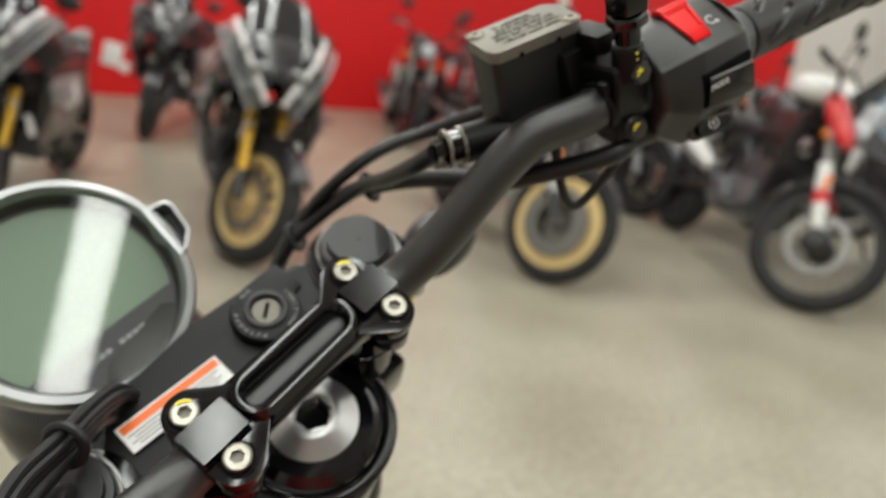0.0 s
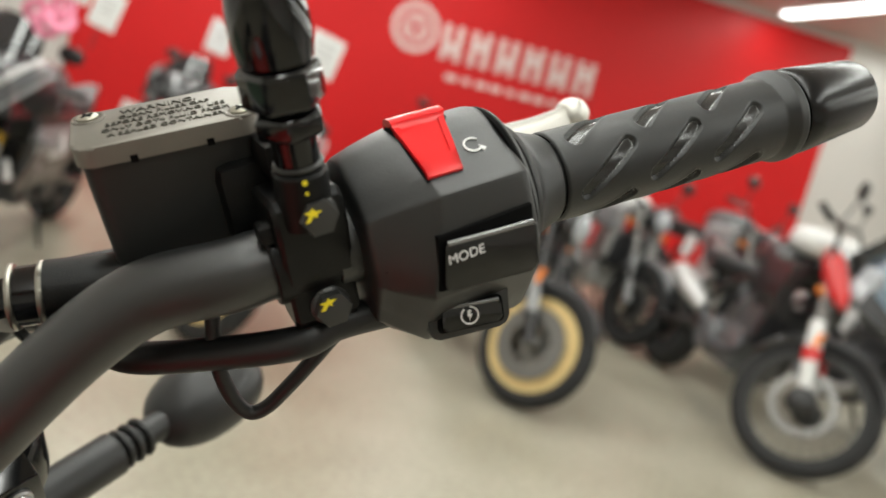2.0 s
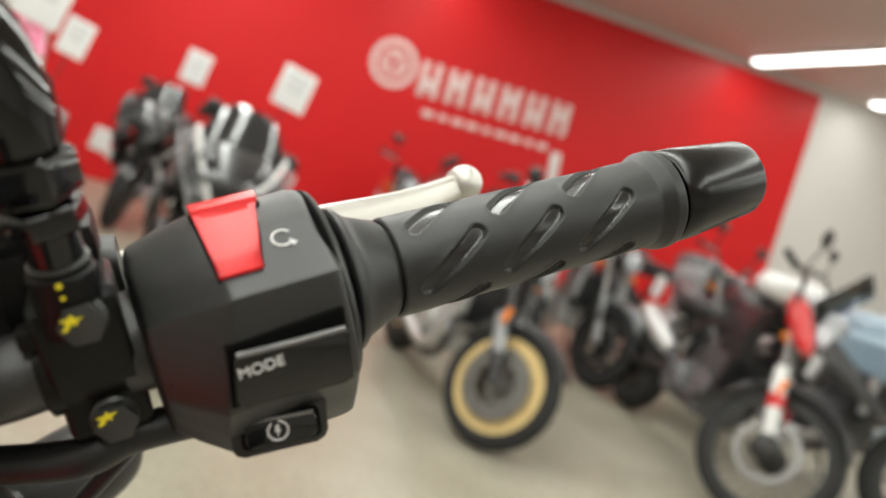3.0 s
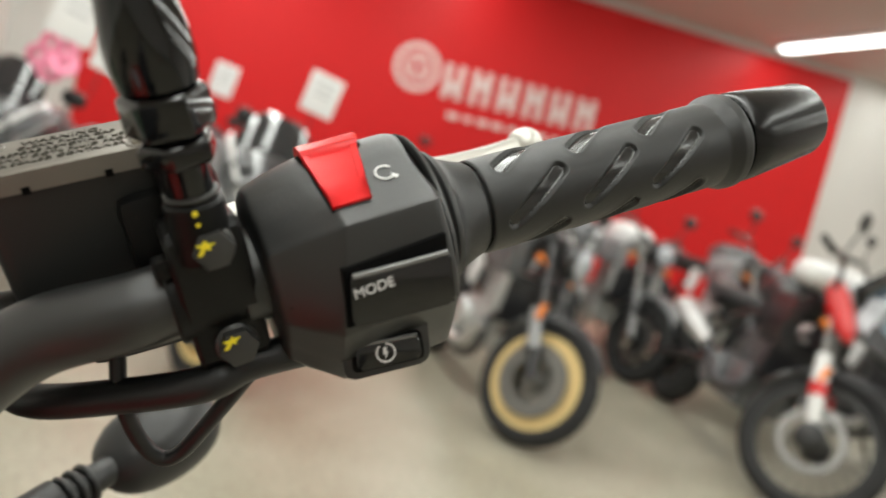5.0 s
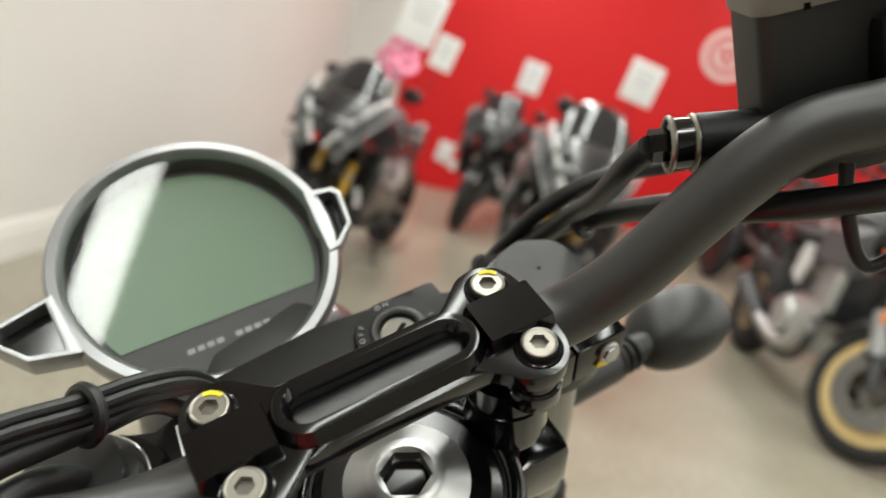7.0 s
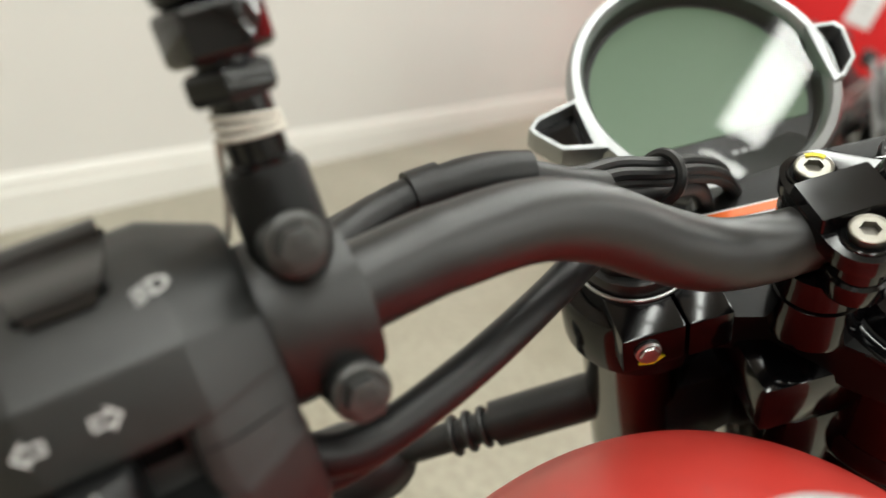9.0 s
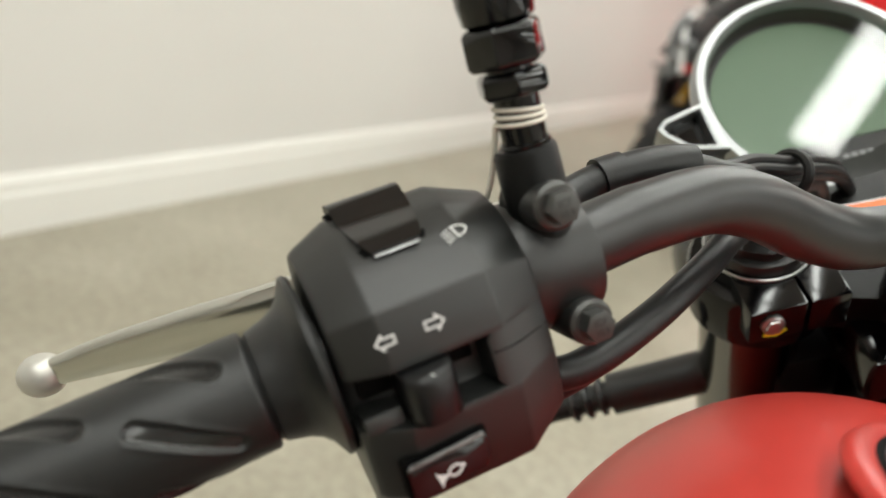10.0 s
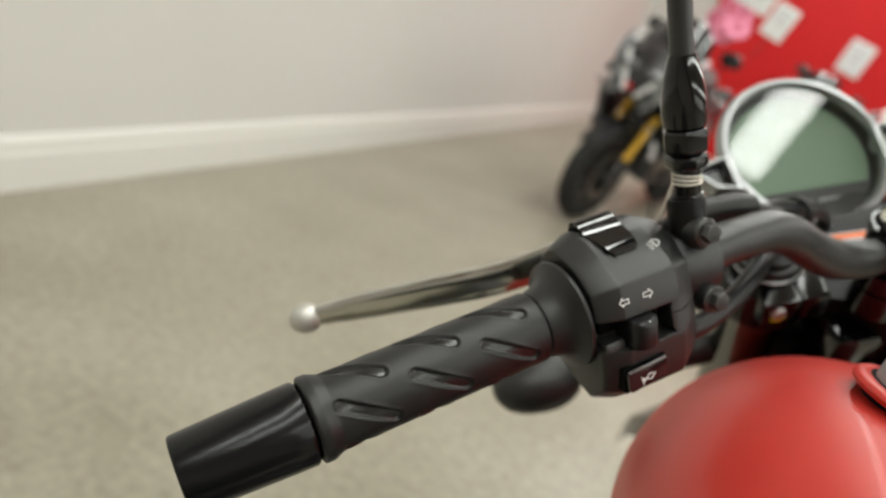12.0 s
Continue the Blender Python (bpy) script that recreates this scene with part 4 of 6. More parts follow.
def grip(side, s0, s1, s_tip, collar0, slots, slant, half):
    """Rubber grip with slanted oblong recesses sunk into it, a smooth collar and a turned bar end."""
    T = D @ side.grip_spin()
    R, tip = (0.0160, 0.0146) if side.sign > 0 else (0.0168, 0.0163)
    bell = 0.0224 if side.sign > 0 else 0.0264
    name = "right_grip" if side.sign > 0 else "left_grip"
    prof = [(0.012, collar0), (bell - 0.0008, collar0 + 0.0003), (bell, collar0 + 0.0012), (bell - 0.0002, collar0 + 0.0026), (0.018 + (bell - 0.018) * 0.72, collar0 + 0.0038), (0.018 + (bell - 0.018) * 0.38, collar0 + 0.0052), (0.018 + (bell - 0.018) * 0.12, collar0 + 0.0074), (0.0175, collar0 + 0.0102), (0.0166, s0 - 0.004), (0.0158, s0 - 0.0012), (0.0150, s0 - 0.0006), (0.0148, s0 + 0.0002), (0.012, s0 + 0.0003)]
    ns, na = 190, 168
    ca, sa = math.cos(slant), math.sin(slant)
    bm = bmesh.new()
    rows = []
    for i in range(ns + 1):
        f = i / ns
        s = s0 + 0.0003 + (s1 - s0 - 0.0003) * f
        edge = min(s - s0, s1 - s)
        r0 = R - 0.0013 * max(0.0, 1 - (s - s0) / 0.0012) ** 2
        d = s1 - s
        if d < 0.010:
            r0 += 0.0021 * min(1.0, (0.010 - d) / 0.005) - 0.0022 * max(0.0, 1 - d / 0.0016) ** 2
        row = []
        for j in range(na):
            a = 2 * math.pi * j / na
            depth = 0.0
            for sc, ph in slots:
                da = (a * -side.sign - ph + math.pi) % (2 * math.pi) - math.pi
                u, v = s - sc, da * R
                if abs(u) > 0.02 or abs(v) > 0.016:
                    continue
                x, y = u * ca + v * sa, -u * sa + v * ca
                q = math.hypot(max(0.0, abs(x) - half), y)
                k = min(1.0, max(0.0, (0.0029 - q) / 0.0007))
                lip = math.exp(-((q - 0.0034) / 0.0006) ** 2) * 0.00022
                depth = max(depth, 0.0015 * k * k * (3 - 2 * k)) - lip
            r = r0 - depth
            row.append(bm.verts.new((r * math.cos(a), r * math.sin(a), s)))
        rows.append(row)
    for a, b in zip(rows, rows[1:]):
        for j in range(na):
            fc = bm.faces.new((a[j], a[(j + 1) % na], b[(j + 1) % na], b[j]))
            c = fc.calc_center_median()
            fc.material_index = 1 if math.hypot(c.x, c.y) < R - 0.0012 and s0 + 0.003 < c.z < s1 - 0.004 else 0
    g = part(name, bm, [M_RUBBER, M_SLOT], hero, "black rubber grip with slanted oblong recesses", smooth=60, m=T)
    part("grip_collar", lathe(prof, 48), M_RUBBER, g, "smooth rubber grip collar", m=T)
    be = [(0.010, s1 + 0.0004), (0.0140, s1 + 0.0005), (0.0140, s1 + 0.0010), (R + 0.0008, s1 + 0.0012), (R + 0.0014, s1 + 0.0024), (R + 0.0012, s1 + 0.010), (tip, s_tip - 0.0016), (tip - 0.0004, s_tip - 0.0005), (tip - 0.0014, s_tip), (0.004, s_tip)]
    # black ring painting the shade in the groove before the bar end
    part("end_gap", torus(0.0146, 0.0011, 40, 8, Matrix.Translation((0, 0, s1 + 0.0004))), M_BLACKHOLE, g, m=T)
    part("bar_end", lathe(be, 40), M_BAREND, g, "tapered satin black bar end", m=T)
    return g


def slot_rows(s_first, step, phase, count):
    """Oblong recesses: three along the grip in each of a number of rows round it."""
    return [(s_first + step * k, radians(phase + 360 / count * r)) for r in range(count) for k in range(3)]


grip(RIGHT, 0.0900, 0.1985, 0.2395, 0.0735, slot_rows(0.1080, 0.0287, 14, 5), radians(35), 0.0116)
grip(LEFT, 0.1070, 0.2180, 0.2715, 0.0895, slot_rows(0.1275, 0.0340, 6, 5), radians(34), 0.0128)


def patch(side, corners, up, lift, base=-0.004):
    """A rocker cap lofted over corner pairs (left, right) with given lifts along the normal 'up' (a, b)."""
    n = Vector((0, up[0], up[1])).normalized()
    rings = []
    for (l, r), h in zip(corners, lift):
        l, r = Vector(l), Vector(r)
        rings.append([l + n * base, r + n * base, r + n * h, l + n * h])
    bm = loft(rings)
    bmesh.ops.bevel(bm, geom=list(bm.edges), offset=0.0009, segments=2, profile=0.6, affect="EDGES", clamp_overlap=True)
    bm.transform(side.m)
    return bm


def strip_skin(side, profile, widths, drop, soft=0.0008):
    """A cap following a profile of (a, b) points, its width (s0, s1) changing along it."""
    rings = []
    for i, ((a, b), (s0, s1)) in enumerate(zip(profile, widths)):
        p, q = profile[max(i - 1, 0)], profile[min(i + 1, len(profile) - 1)]
        n = Vector((0, p[1] - q[1], q[0] - p[0])).normalized()
        lo = n * -drop
        rings.append([Vector((s0, a, b)) + lo, Vector((s1, a, b)) + lo, Vector((s1, a, b)), Vector((s0, a, b))])
    bm = loft(rings)
    bmesh.ops.bevel(bm, geom=[e for e in bm.edges if e.calc_face_angle(0) > 0.6], offset=soft, segments=3, profile=0.6, affect="EDGES", clamp_overlap=True)
    bm.transform(side.m)
    return bm


# right switch housing: a rounded shell with a faceted face, its parting seam low on the side
def dense(points, hard, per=4):
    """A closed outline, smooth but for the corners whose places in the list are given."""
    out = []
    for i, j in zip(hard, hard[1:] + [hard[0] + len(points)]):
        out += [tuple(p) for p in smooth_path([(*points[k % len(points)], 0) for k in range(i, j + 1)], per)][:-1]
    return [(p[0], p[1]) for p in out]


SEC_R = dense([(0.0290, 0.0164), (0.0312, 0.0060), (0.0322, -0.0050), (0.0310, -0.0140), (0.0262, -0.0210), (0.0215, -0.0280), (0.0150, -0.0365),
               (0.0060, -0.0385), (-0.0070, -0.0365), (-0.0180, -0.0280), (-0.0245, -0.0150), (-0.0265, 0.0), (-0.0245, 0.0140), (-0.0180, 0.0245),
               (-0.0090, 0.0292), (0.0, 0.0303), (0.0070, 0.0284), (0.0120, 0.0257), (0.0170, 0.0230), (0.0230, 0.0197)], [0, 3, 6])
RING_R = [(0.0172, 0.52, 0.60, 0), (0.0180, 0.64, 0.76, 0), (0.0190, 0.690, 0.825, 0), (0.0205, 0.712, 0.850, 0), (0.0260, 0.800, 0.905, 0.3), (0.0330, 0.903, 0.960, 0.65),
          (0.0396, 1.0, 1.0, 1.0), (0.0480, 1.0, 1.0, 0.6), (0.0560, 1.0, 1.0, 0.3), (0.0655, 1.0, 1.0, 0), (0.0680, 0.985, 0.985, 0), (0.0690, 0.95, 0.95, 0)]


def ring_at(section, s, kf, kt, lean=0.0, bottom=1.0):
    """One ring of a housing: the face shrinks by one factor, top and back by another, the underside less; the face's ridge leans."""
    ring = []
    for a, b in section:
        w = min(1.0, max(0.0, (a + 0.004) / 0.024)) * min(1.0, max(0.0, (0.030 - b) / 0.012))
        k = kt + (kf - kt) * w
        kb = k if b > 0 else 1 - (1 - k) * bottom
        ring.append((s - 0.0060 * lean * min(1.2, max(0.0, (0.0164 - b) / 0.022)), a * k, b * kb))
    return ring


def shell(side, section, rings, bottom=1.0):
    bm = loft([ring_at(section, *r, bottom) for r in rings])
    bmesh.ops.recalc_face_normals(bm, faces=bm.faces)
    bmesh.ops.bevel(bm, geom=[e for e in bm.edges if e.calc_face_angle(0) > 0.36], offset=0.0008, segments=2, profile=0.6, affect="EDGES", clamp_overlap=True)
    bm.transform(side.m)
    return bm


def on_face(side, s, a, b, ds=0.0, db=0.0):
    """A frame on a switch face, x outward along the bar, y up; ds and db lean it."""
    return axes(side.p(s, a, b), side.g * side.sign + side.fn * ds, side.fn + side.fu * db)


def soft_quad(corners, r, n=4):
    """A four-cornered outline with its corners rounded."""
    out = []
    for i, c in enumerate(corners):
        p, q = Vector(corners[i - 1]), Vector(corners[(i + 1) % 4])
        c = Vector(c)
        u, v = c + (p - c).normalized() * r, c + (q - c).normalized() * r
        out += [tuple((u * (1 - t) ** 2 + c * 2 * t * (1 - t) + v * t * t)) for t in [k / n for k in range(n + 1)]]
    return out


hr = part("right_switch_housing", shell(RIGHT, SEC_R, RING_R), M_PLASTIC, hero, "satin black plastic switch housing", smooth=22, m=D)
part("housing_neck", lathe([(0.0135, 0.0100), (0.0142, 0.0105), (0.0142, 0.0190)], 40), M_PLASTIC, hr, m=D @ RIGHT.spin(0))
part("parting_seam", tube([RIGHT.p(0.0206, 0.0229, -0.0042), RIGHT.p(0.0262, 0.0262, -0.0046), RIGHT.p(0.0345, 0.0325, -0.0050)], 0.00022, 8, 4), M_BLACKHOLE, hr, m=D)
part("flange", lathe([(0.014, 0.0685), (0.0288, 0.0688), (0.0296, 0.0696), (0.0290, 0.0708), (0.014, 0.0712)], 48), M_PLASTIC, hr, m=D @ RIGHT.spin(0))
part("flange_gap", torus(0.0284, 0.0012, 48, 8, Matrix.Translation((0, 0, 0.0688))), M_BLACKHOLE, hr, m=D @ RIGHT.spin(0))
KILL = [(-0.0056, 0.0275), (-0.0052, 0.0308), (-0.0042, 0.0327), (-0.0020, 0.0336), (0.0008, 0.0336), (0.0026, 0.0329), (0.0036, 0.0316), (0.0052, 0.0308), (0.0090, 0.0291), (0.0130, 0.0272), (0.0175, 0.0249), (0.0212, 0.0229), (0.0234, 0.0207)]
KILL_W = [(0.0374, 0.0556)] * 6 + [(0.0376 + 0.0010 * k, 0.0546 - 0.0046 * k) for k in (0.0, 0.1, 0.3, 0.5, 0.75, 0.95, 1.0)]
KILL_FACE = KILL[:6] + [(a - 0.0002, b - 0.0005) for a, b in KILL[6:]]
rails = [strip_skin(RIGHT, KILL[6:], [(s0, s0 + 0.0018) for s0, s1 in KILL_W[6:]], 0.0060, 0.0007), strip_skin(RIGHT, KILL[6:], [(s1 - 0.0020, s1) for s0, s1 in KILL_W[6:]], 0.0060, 0.0008),
         strip_skin(RIGHT, KILL[10:], KILL_W[10:], 0.0060, 0.0008)]
part("kill_switch", merge(strip_skin(RIGHT, KILL_FACE, KILL_W, 0.0060, 0.0012), *rails), M_RED_SWITCH, hr, "gloss red engine stop rocker", smooth=40, m=D)
part("rocker_gap", strip_skin(RIGHT, [(a, b - 0.0030 + 0.0014 * min(1, max(0, (a + 0.004) / 0.012))) for a, b in KILL[1:]], [(s0 - 0.0004, s1 + 0.0004) for s0, s1 in KILL_W[1:]], 0.003), M_BLACKHOLE, hr, m=D)
MB = on_face(RIGHT, 0.0490, 0.0340, -0.0040)
MODE_OUT = [(0.0168, 0.0068), (-0.0128, 0.0087), (-0.0152, -0.0066), (0.0160, -0.0096)]
mode = part("mode_button", prism(soft_quad(MODE_OUT, 0.0022), -0.0075, 0.0010, 0.0010), M_BUTTON, hr, "gloss black mode button", m=D @ MB)
# pale tube standing in for the highlight on the button's upper edge
part("button_highlight", tube([(-0.0122, 0.0080, 0.0004), (0.0020, 0.00705, 0.0006), (0.0160, 0.0062, 0.0004)], 0.00085, 12, 4), M_HIGHLIGHT, mode, m=D @ MB)
# solid black plate, just proud of the housing, drawn as shade round the button
part("button_shade_plate", prism([(0.0172, 0.0110), (-0.0140, 0.0098), (-0.0160, -0.0070), (0.0165, -0.0102)], -0.0060, -0.0012), M_BLACKHOLE, hr, m=D @ MB)
part("mode_lettering", lettering("MODE", 0.0042, 0.0001, Matrix.Translation((-0.0070, 0.0031, 0.0011)) @ Matrix.Rotation(radians(1.5), 4, "Z")), M_WHITE_PRINT, mode, "white MODE lettering", m=D @ MB)
SB = on_face(RIGHT, 0.0446, 0.0262, -0.0260, 0.16, 0.20)
START_OUT = [(0.0098, 0.0030), (-0.0090, 0.0048), (-0.0104, -0.0034), (0.0094, -0.0044)]
part("starter_panel", prism(soft_quad([(0.0140, 0.0100), (-0.0132, 0.0078), (-0.0142, -0.0062), (0.0120, -0.0072)], 0.0030), -0.0200, -0.0016, 0.0012), M_PLASTIC, hr, m=D @ SB)
# black plate on the panel, drawn as the shade round the starter button
part("starter_shade_plate", prism(soft_quad([(x * 1.12, y * 1.24) for x, y in START_OUT], 0.0022), -0.0060, -0.0012), M_BLACKHOLE, hr, m=D @ SB)
start = part("starter_button", prism(soft_quad(START_OUT, 0.0018), -0.0060, 0.0010, 0.0010), M_BUTTON, hr, "gloss black starter button", m=D @ SB)
# the starter's edge highlight, drawn as a pale tube
part("button_highlight", tube([(-0.0086, 0.0044, 0.0004), (0.0, 0.0036, 0.0006), (0.0092, 0.0027, 0.0004)], 0.0007, 12, 4), M_HIGHLIGHT, start, m=D @ SB)


def arc_band(r0, r1, a0, a1, n=20, z=0.00025):
    outline = [(r1 * math.cos(radians(a0 + (a1 - a0) * k / n)), r1 * math.sin(radians(a0 + (a1 - a0) * k / n))) for k in range(n + 1)]
    outline += [(r0 * math.cos(radians(a1 + (a0 - a1) * k / n)), r0 * math.sin(radians(a1 + (a0 - a1) * k / n))) for k in range(n + 1)]
    return prism(outline, 0, z)


part("run_symbol", merge(arc_band(0.0024, 0.0030, -230, 60), prism([(0.0006, 0.0016), (0.0034, 0.0024), (0.0022, 0.0036)], 0, 0.00025)), M_WHITE_PRINT, hr, "white run symbol", m=D @ RIGHT.plane(0.0575, 0.0158, 0.0239, 0.49, 0.87) @ Matrix.Rotation(radians(-95), 4, "Z"))
part("starter_symbol", merge(arc_band(0.0025, 0.0030, 120, 440), prism([(-0.0004, 0.0017), (0.0007, 0.0017), (0.0002, 0.0003), (0.0008, 0.0003), (-0.0005, -0.0019), (-0.0001, -0.0003), (-0.0008, -0.0003)], 0, 0.00025)),
     M_WHITE_PRINT, start, "white starter symbol", m=D @ SB @ Matrix.Translation((-0.0010, 0.0002, 0.0011)))

# left switch housing, with a groove for the indicator slider across its face
SEC_L = dense([(0.0282, 0.0126), (0.0298, 0.0045), (0.0306, -0.0030), (0.0210, -0.0036), (0.0210, -0.0168), (0.0322, -0.0176), (0.0312, -0.0300), (0.0288, -0.0400), (0.0140, -0.0490),
               (-0.0100, -0.0370), (-0.0220, -0.0180), (-0.0265, 0.0), (-0.0240, 0.0150), (-0.0165, 0.0265), (-0.0060, 0.0318), (0.0020, 0.0302), (0.0100, 0.0268), (0.0185, 0.0216)], [0, 2, 3, 4, 5, 7, 8])
RING_L = [(0.0298, 0.67, 0.77, 0), (0.0306, 0.705, 0.80, 0), (0.0316, 0.735, 0.82, 0), (0.0457, 1.0, 1.0, 0), (0.0600, 1.0, 1.0, 0), (0.0765, 1.0, 1.0, 0), (0.0866, 0.85, 0.86, 0), (0.0884, 0.80, 0.82, 0)]
hl = part("left_switch_housing", shell(LEFT, SEC_L, RING_L, 0.45), M_PLASTIC, hero, "satin black plastic switch housing with indicator, horn and beam switches", smooth=22, m=D)


FILL = [(0.018, -0.0022), (0.0304, -0.0022), (0.0320, -0.0182), (0.018, -0.0182)]
fill = loft([ring_at(FILL, s, kf, kt, 0, 0.45) for s, kf, kt in ((0.0302, 0.69, 0.79), (0.0316, 0.735, 0.82), (0.0457, 0.999, 0.999), (0.0490, 0.999, 0.999))] +
            [[(0.0508, a, b) for a, b in ((0.018, -0.0030), (0.0302, -0.0044), (0.0312, -0.0156), (0.018, -0.0170))], [(0.0516, a, b) for a, b in ((0.018, -0.0036), (0.0285, -0.0062), (0.0290, -0.0140), (0.018, -0.0165))]])
fill.transform(LEFT.m)
part("groove_end", fill, M_PLASTIC, hl, m=D)
part("parting_seam", tube([LEFT.p(0.0308, 0.0222, -0.0096), LEFT.p(0.0400, 0.0280, -0.0088), LEFT.p(0.0452, 0.0308, -0.0082), LEFT.p(0.0505, 0.0309, -0.0080)], 0.0002, 8, 4), M_BLACKHOLE, hl, m=D)
# groove floor coloured near-black for the shade inside it
part("groove_floor", patch(LEFT, [((0.0850, 0.0215, -0.0022), (0.0530, 0.0215, -0.0022)), ((0.0850, 0.0215, -0.0105), (0.0530, 0.0215, -0.0105))], (1.0, 0.0), (0.0004, 0.0004)), M_BLACKHOLE, hl, m=D)
part("groove_ledge", patch(LEFT, [((0.0870, 0.0215, -0.0125), (0.0765, 0.0215, -0.0125)), ((0.0870, 0.0215, -0.0170), (0.0765, 0.0215, -0.0170))], (1.0, 0.0), (0.0066, 0.0076)), M_PLASTIC, hl, m=D)
ROCKER = [(-0.0098, 0.0290), (-0.0093, 0.0335), (-0.0080, 0.0352), (-0.0062, 0.0357), (-0.0034, 0.0350), (-0.0008, 0.0330), (0.0022, 0.0307), (0.0055, 0.0294), (0.0100, 0.0282), (0.0150, 0.0264), (0.0184, 0.0232)]
WIDE = [(0.0745, 0.0534), (0.0746, 0.0533), (0.0746, 0.0532), (0.0746, 0.0531), (0.0744, 0.0530), (0.0742, 0.0529), (0.0740, 0.0529), (0.0735, 0.0534), (0.0728, 0.0541), (0.0718, 0.0552), (0.0696, 0.0574)]
part("beam_switch", strip_skin(LEFT, ROCKER, WIDE, 0.006, 0.0011), M_ROCKER, hl, "gloss black beam rocker", smooth=50, m=D)
part("rocker_gap", strip_skin(LEFT, [(a, b - 0.0026 + 0.0006 * min(1, max(0, a / 0.012))) for a, b in ROCKER[1:]], [(s0 + 0.0009, s1 - 0.0009) for s0, s1 in WIDE[1:]], 0.003), M_BLACKHOLE, hl, m=D)
slide = []
for b, da in ((-0.0176, -0.0010), (-0.0170, 0.0002), (-0.0064, 0.0012), (-0.0044, 0.0004), (-0.0036, -0.0012)):
    o = [(0.0758, 0.020), (0.0758, 0.0325 + da), (0.0748, 0.0350 + da), (0.0728, 0.0366 + da), (0.0700, 0.0372 + da), (0.0670, 0.0368 + da), (0.0640, 0.0354 + da), (0.0622, 0.0330 + da), (0.0618, 0.020)]
    slide.append([(s, a, b) for s, a in o])
slide_bm = loft(slide)
slide_bm.transform(LEFT.m)
part("indicator_slider", slide_bm, M_SLIDER, hl, "black indicator slider", smooth=50, m=D)
part("slider_mark", prism([(-0.0012, -0.0007), (0.0012, -0.0007), (0, 0.0009)], 0, 0.0002), M_WHITE_PRINT, hl, m=D @ LEFT.plane(0.0692, 0.0366, -0.0042, 0.45, 0.9))
HB = on_face(LEFT, 0.0705, 0.0312, -0.0306)
HORN_OUT = [(0.0112, 0.0056), (-0.0108, 0.0046), (-0.0110, -0.0060), (0.0105, -0.0036)]
horn = part("horn_button", prism(soft_quad(HORN_OUT, 0.0016), -0.0060, 0.0034, 0.0012), M_BUTTON, hl, "gloss black horn button", m=D @ HB)
# thin pale tube painting the highlight on the horn button's upper edge
part("button_highlight", tube([(-0.0102, 0.0040, 0.0028), (0.0, 0.0045, 0.0030), (0.0104, 0.0050, 0.0028)], 0.0007, 12, 4), M_HIGHLIGHT, horn, m=D @ HB)
part("button_gap", prism(soft_quad([(x * 1.09, y * 1.18) for x, y in HORN_OUT], 0.0018), -0.0060, 0.0008), M_BLACKHOLE, hl, m=D @ HB)
bell = [(-0.0054, -0.0034), (-0.0046, -0.0018), (-0.0026, -0.0006), (-0.0012, -0.0004), (-0.0012, 0.0004), (-0.0026, 0.0006), (-0.0046, 0.0018), (-0.0054, 0.0034)]
loop_o = [(0.0012 + 0.0028 * math.cos(math.pi * k / 10), 0.0021 * math.sin(math.pi * k / 10)) for k in range(20)]
loop_i = [(0.0012 + 0.0021 * math.cos(math.pi * k / 10), 0.0014 * math.sin(math.pi * k / 10)) for k in range(20)]
part("horn_symbol", merge(prism(bell, 0, 0.0003), ring_plate(loop_o, loop_i, 0, 0.0003), box(0.0012, 0.0012, 0.0003, (0.0044, 0, 0.00015))),
     M_WHITE_PRINT, horn, "white horn symbol", m=D @ HB @ Matrix.Translation((0.0, -0.0012, 0.0034)) @ Matrix.Rotation(radians(12), 4, "Z") @ Matrix.Scale(0.74, 4))


def arrow_outline(sign):
    o = [(-0.0040, 0), (-0.0008, 0.0032), (-0.0008, 0.0016), (0.0034, 0.0016), (0.0034, -0.0016), (-0.0008, -0.0016), (-0.0008, -0.0032)]
    i = [(-0.0030, 0), (-0.0014, 0.0017), (-0.0014, 0.0010), (0.0028, 0.0010), (0.0028, -0.0010), (-0.0014, -0.0010), (-0.0014, -0.0017)]
    if sign > 0:
        o, i = [(-x, y) for x, y in o], [(-x, y) for x, y in i]
    return ring_plate(o, i, 0, 0.0003)


for sign, s in ((-1, 0.0758), (1, 0.0628)):
    part("arrow_symbol", arrow_outline(sign), M_WHITE_PRINT, hl, "white indicator arrow", m=D @ LEFT.plane(s, 0.0297, 0.0053, 0.985, 0.17) @ Matrix.Scale(0.76, 4))
lamp_o = [(0.0044 * math.cos(radians(-90 + 15 * k)), 0.0026 * math.sin(radians(-90 + 15 * k))) for k in range(13)]
lamp_i = [(0.0006 + 0.0031 * math.cos(radians(-90 + 15 * k)), 0.0020 * math.sin(radians(-90 + 15 * k))) for k in range(13)]
rays = []
for k in range(5):
    y = 0.0022 - 0.0011 * k
    rays.append(prism([(-0.0008, y - 0.00013), (-0.0008, y + 0.00013), (-0.0040, y - 0.0011), (-0.0040, y - 0.00136)], 0, 0.0003))
part("beam_symbol", merge(ring_plate(lamp_o, lamp_i, 0, 0.0003), *rays), M_WHITE_PRINT, hl, "white headlight symbol", m=D @ LEFT.plane(0.0478, 0.0180, 0.0221, 0.53, 0.85) @ Matrix.Rotation(radians(8), 4, "Z") @ Matrix.Scale(0.88, 4))


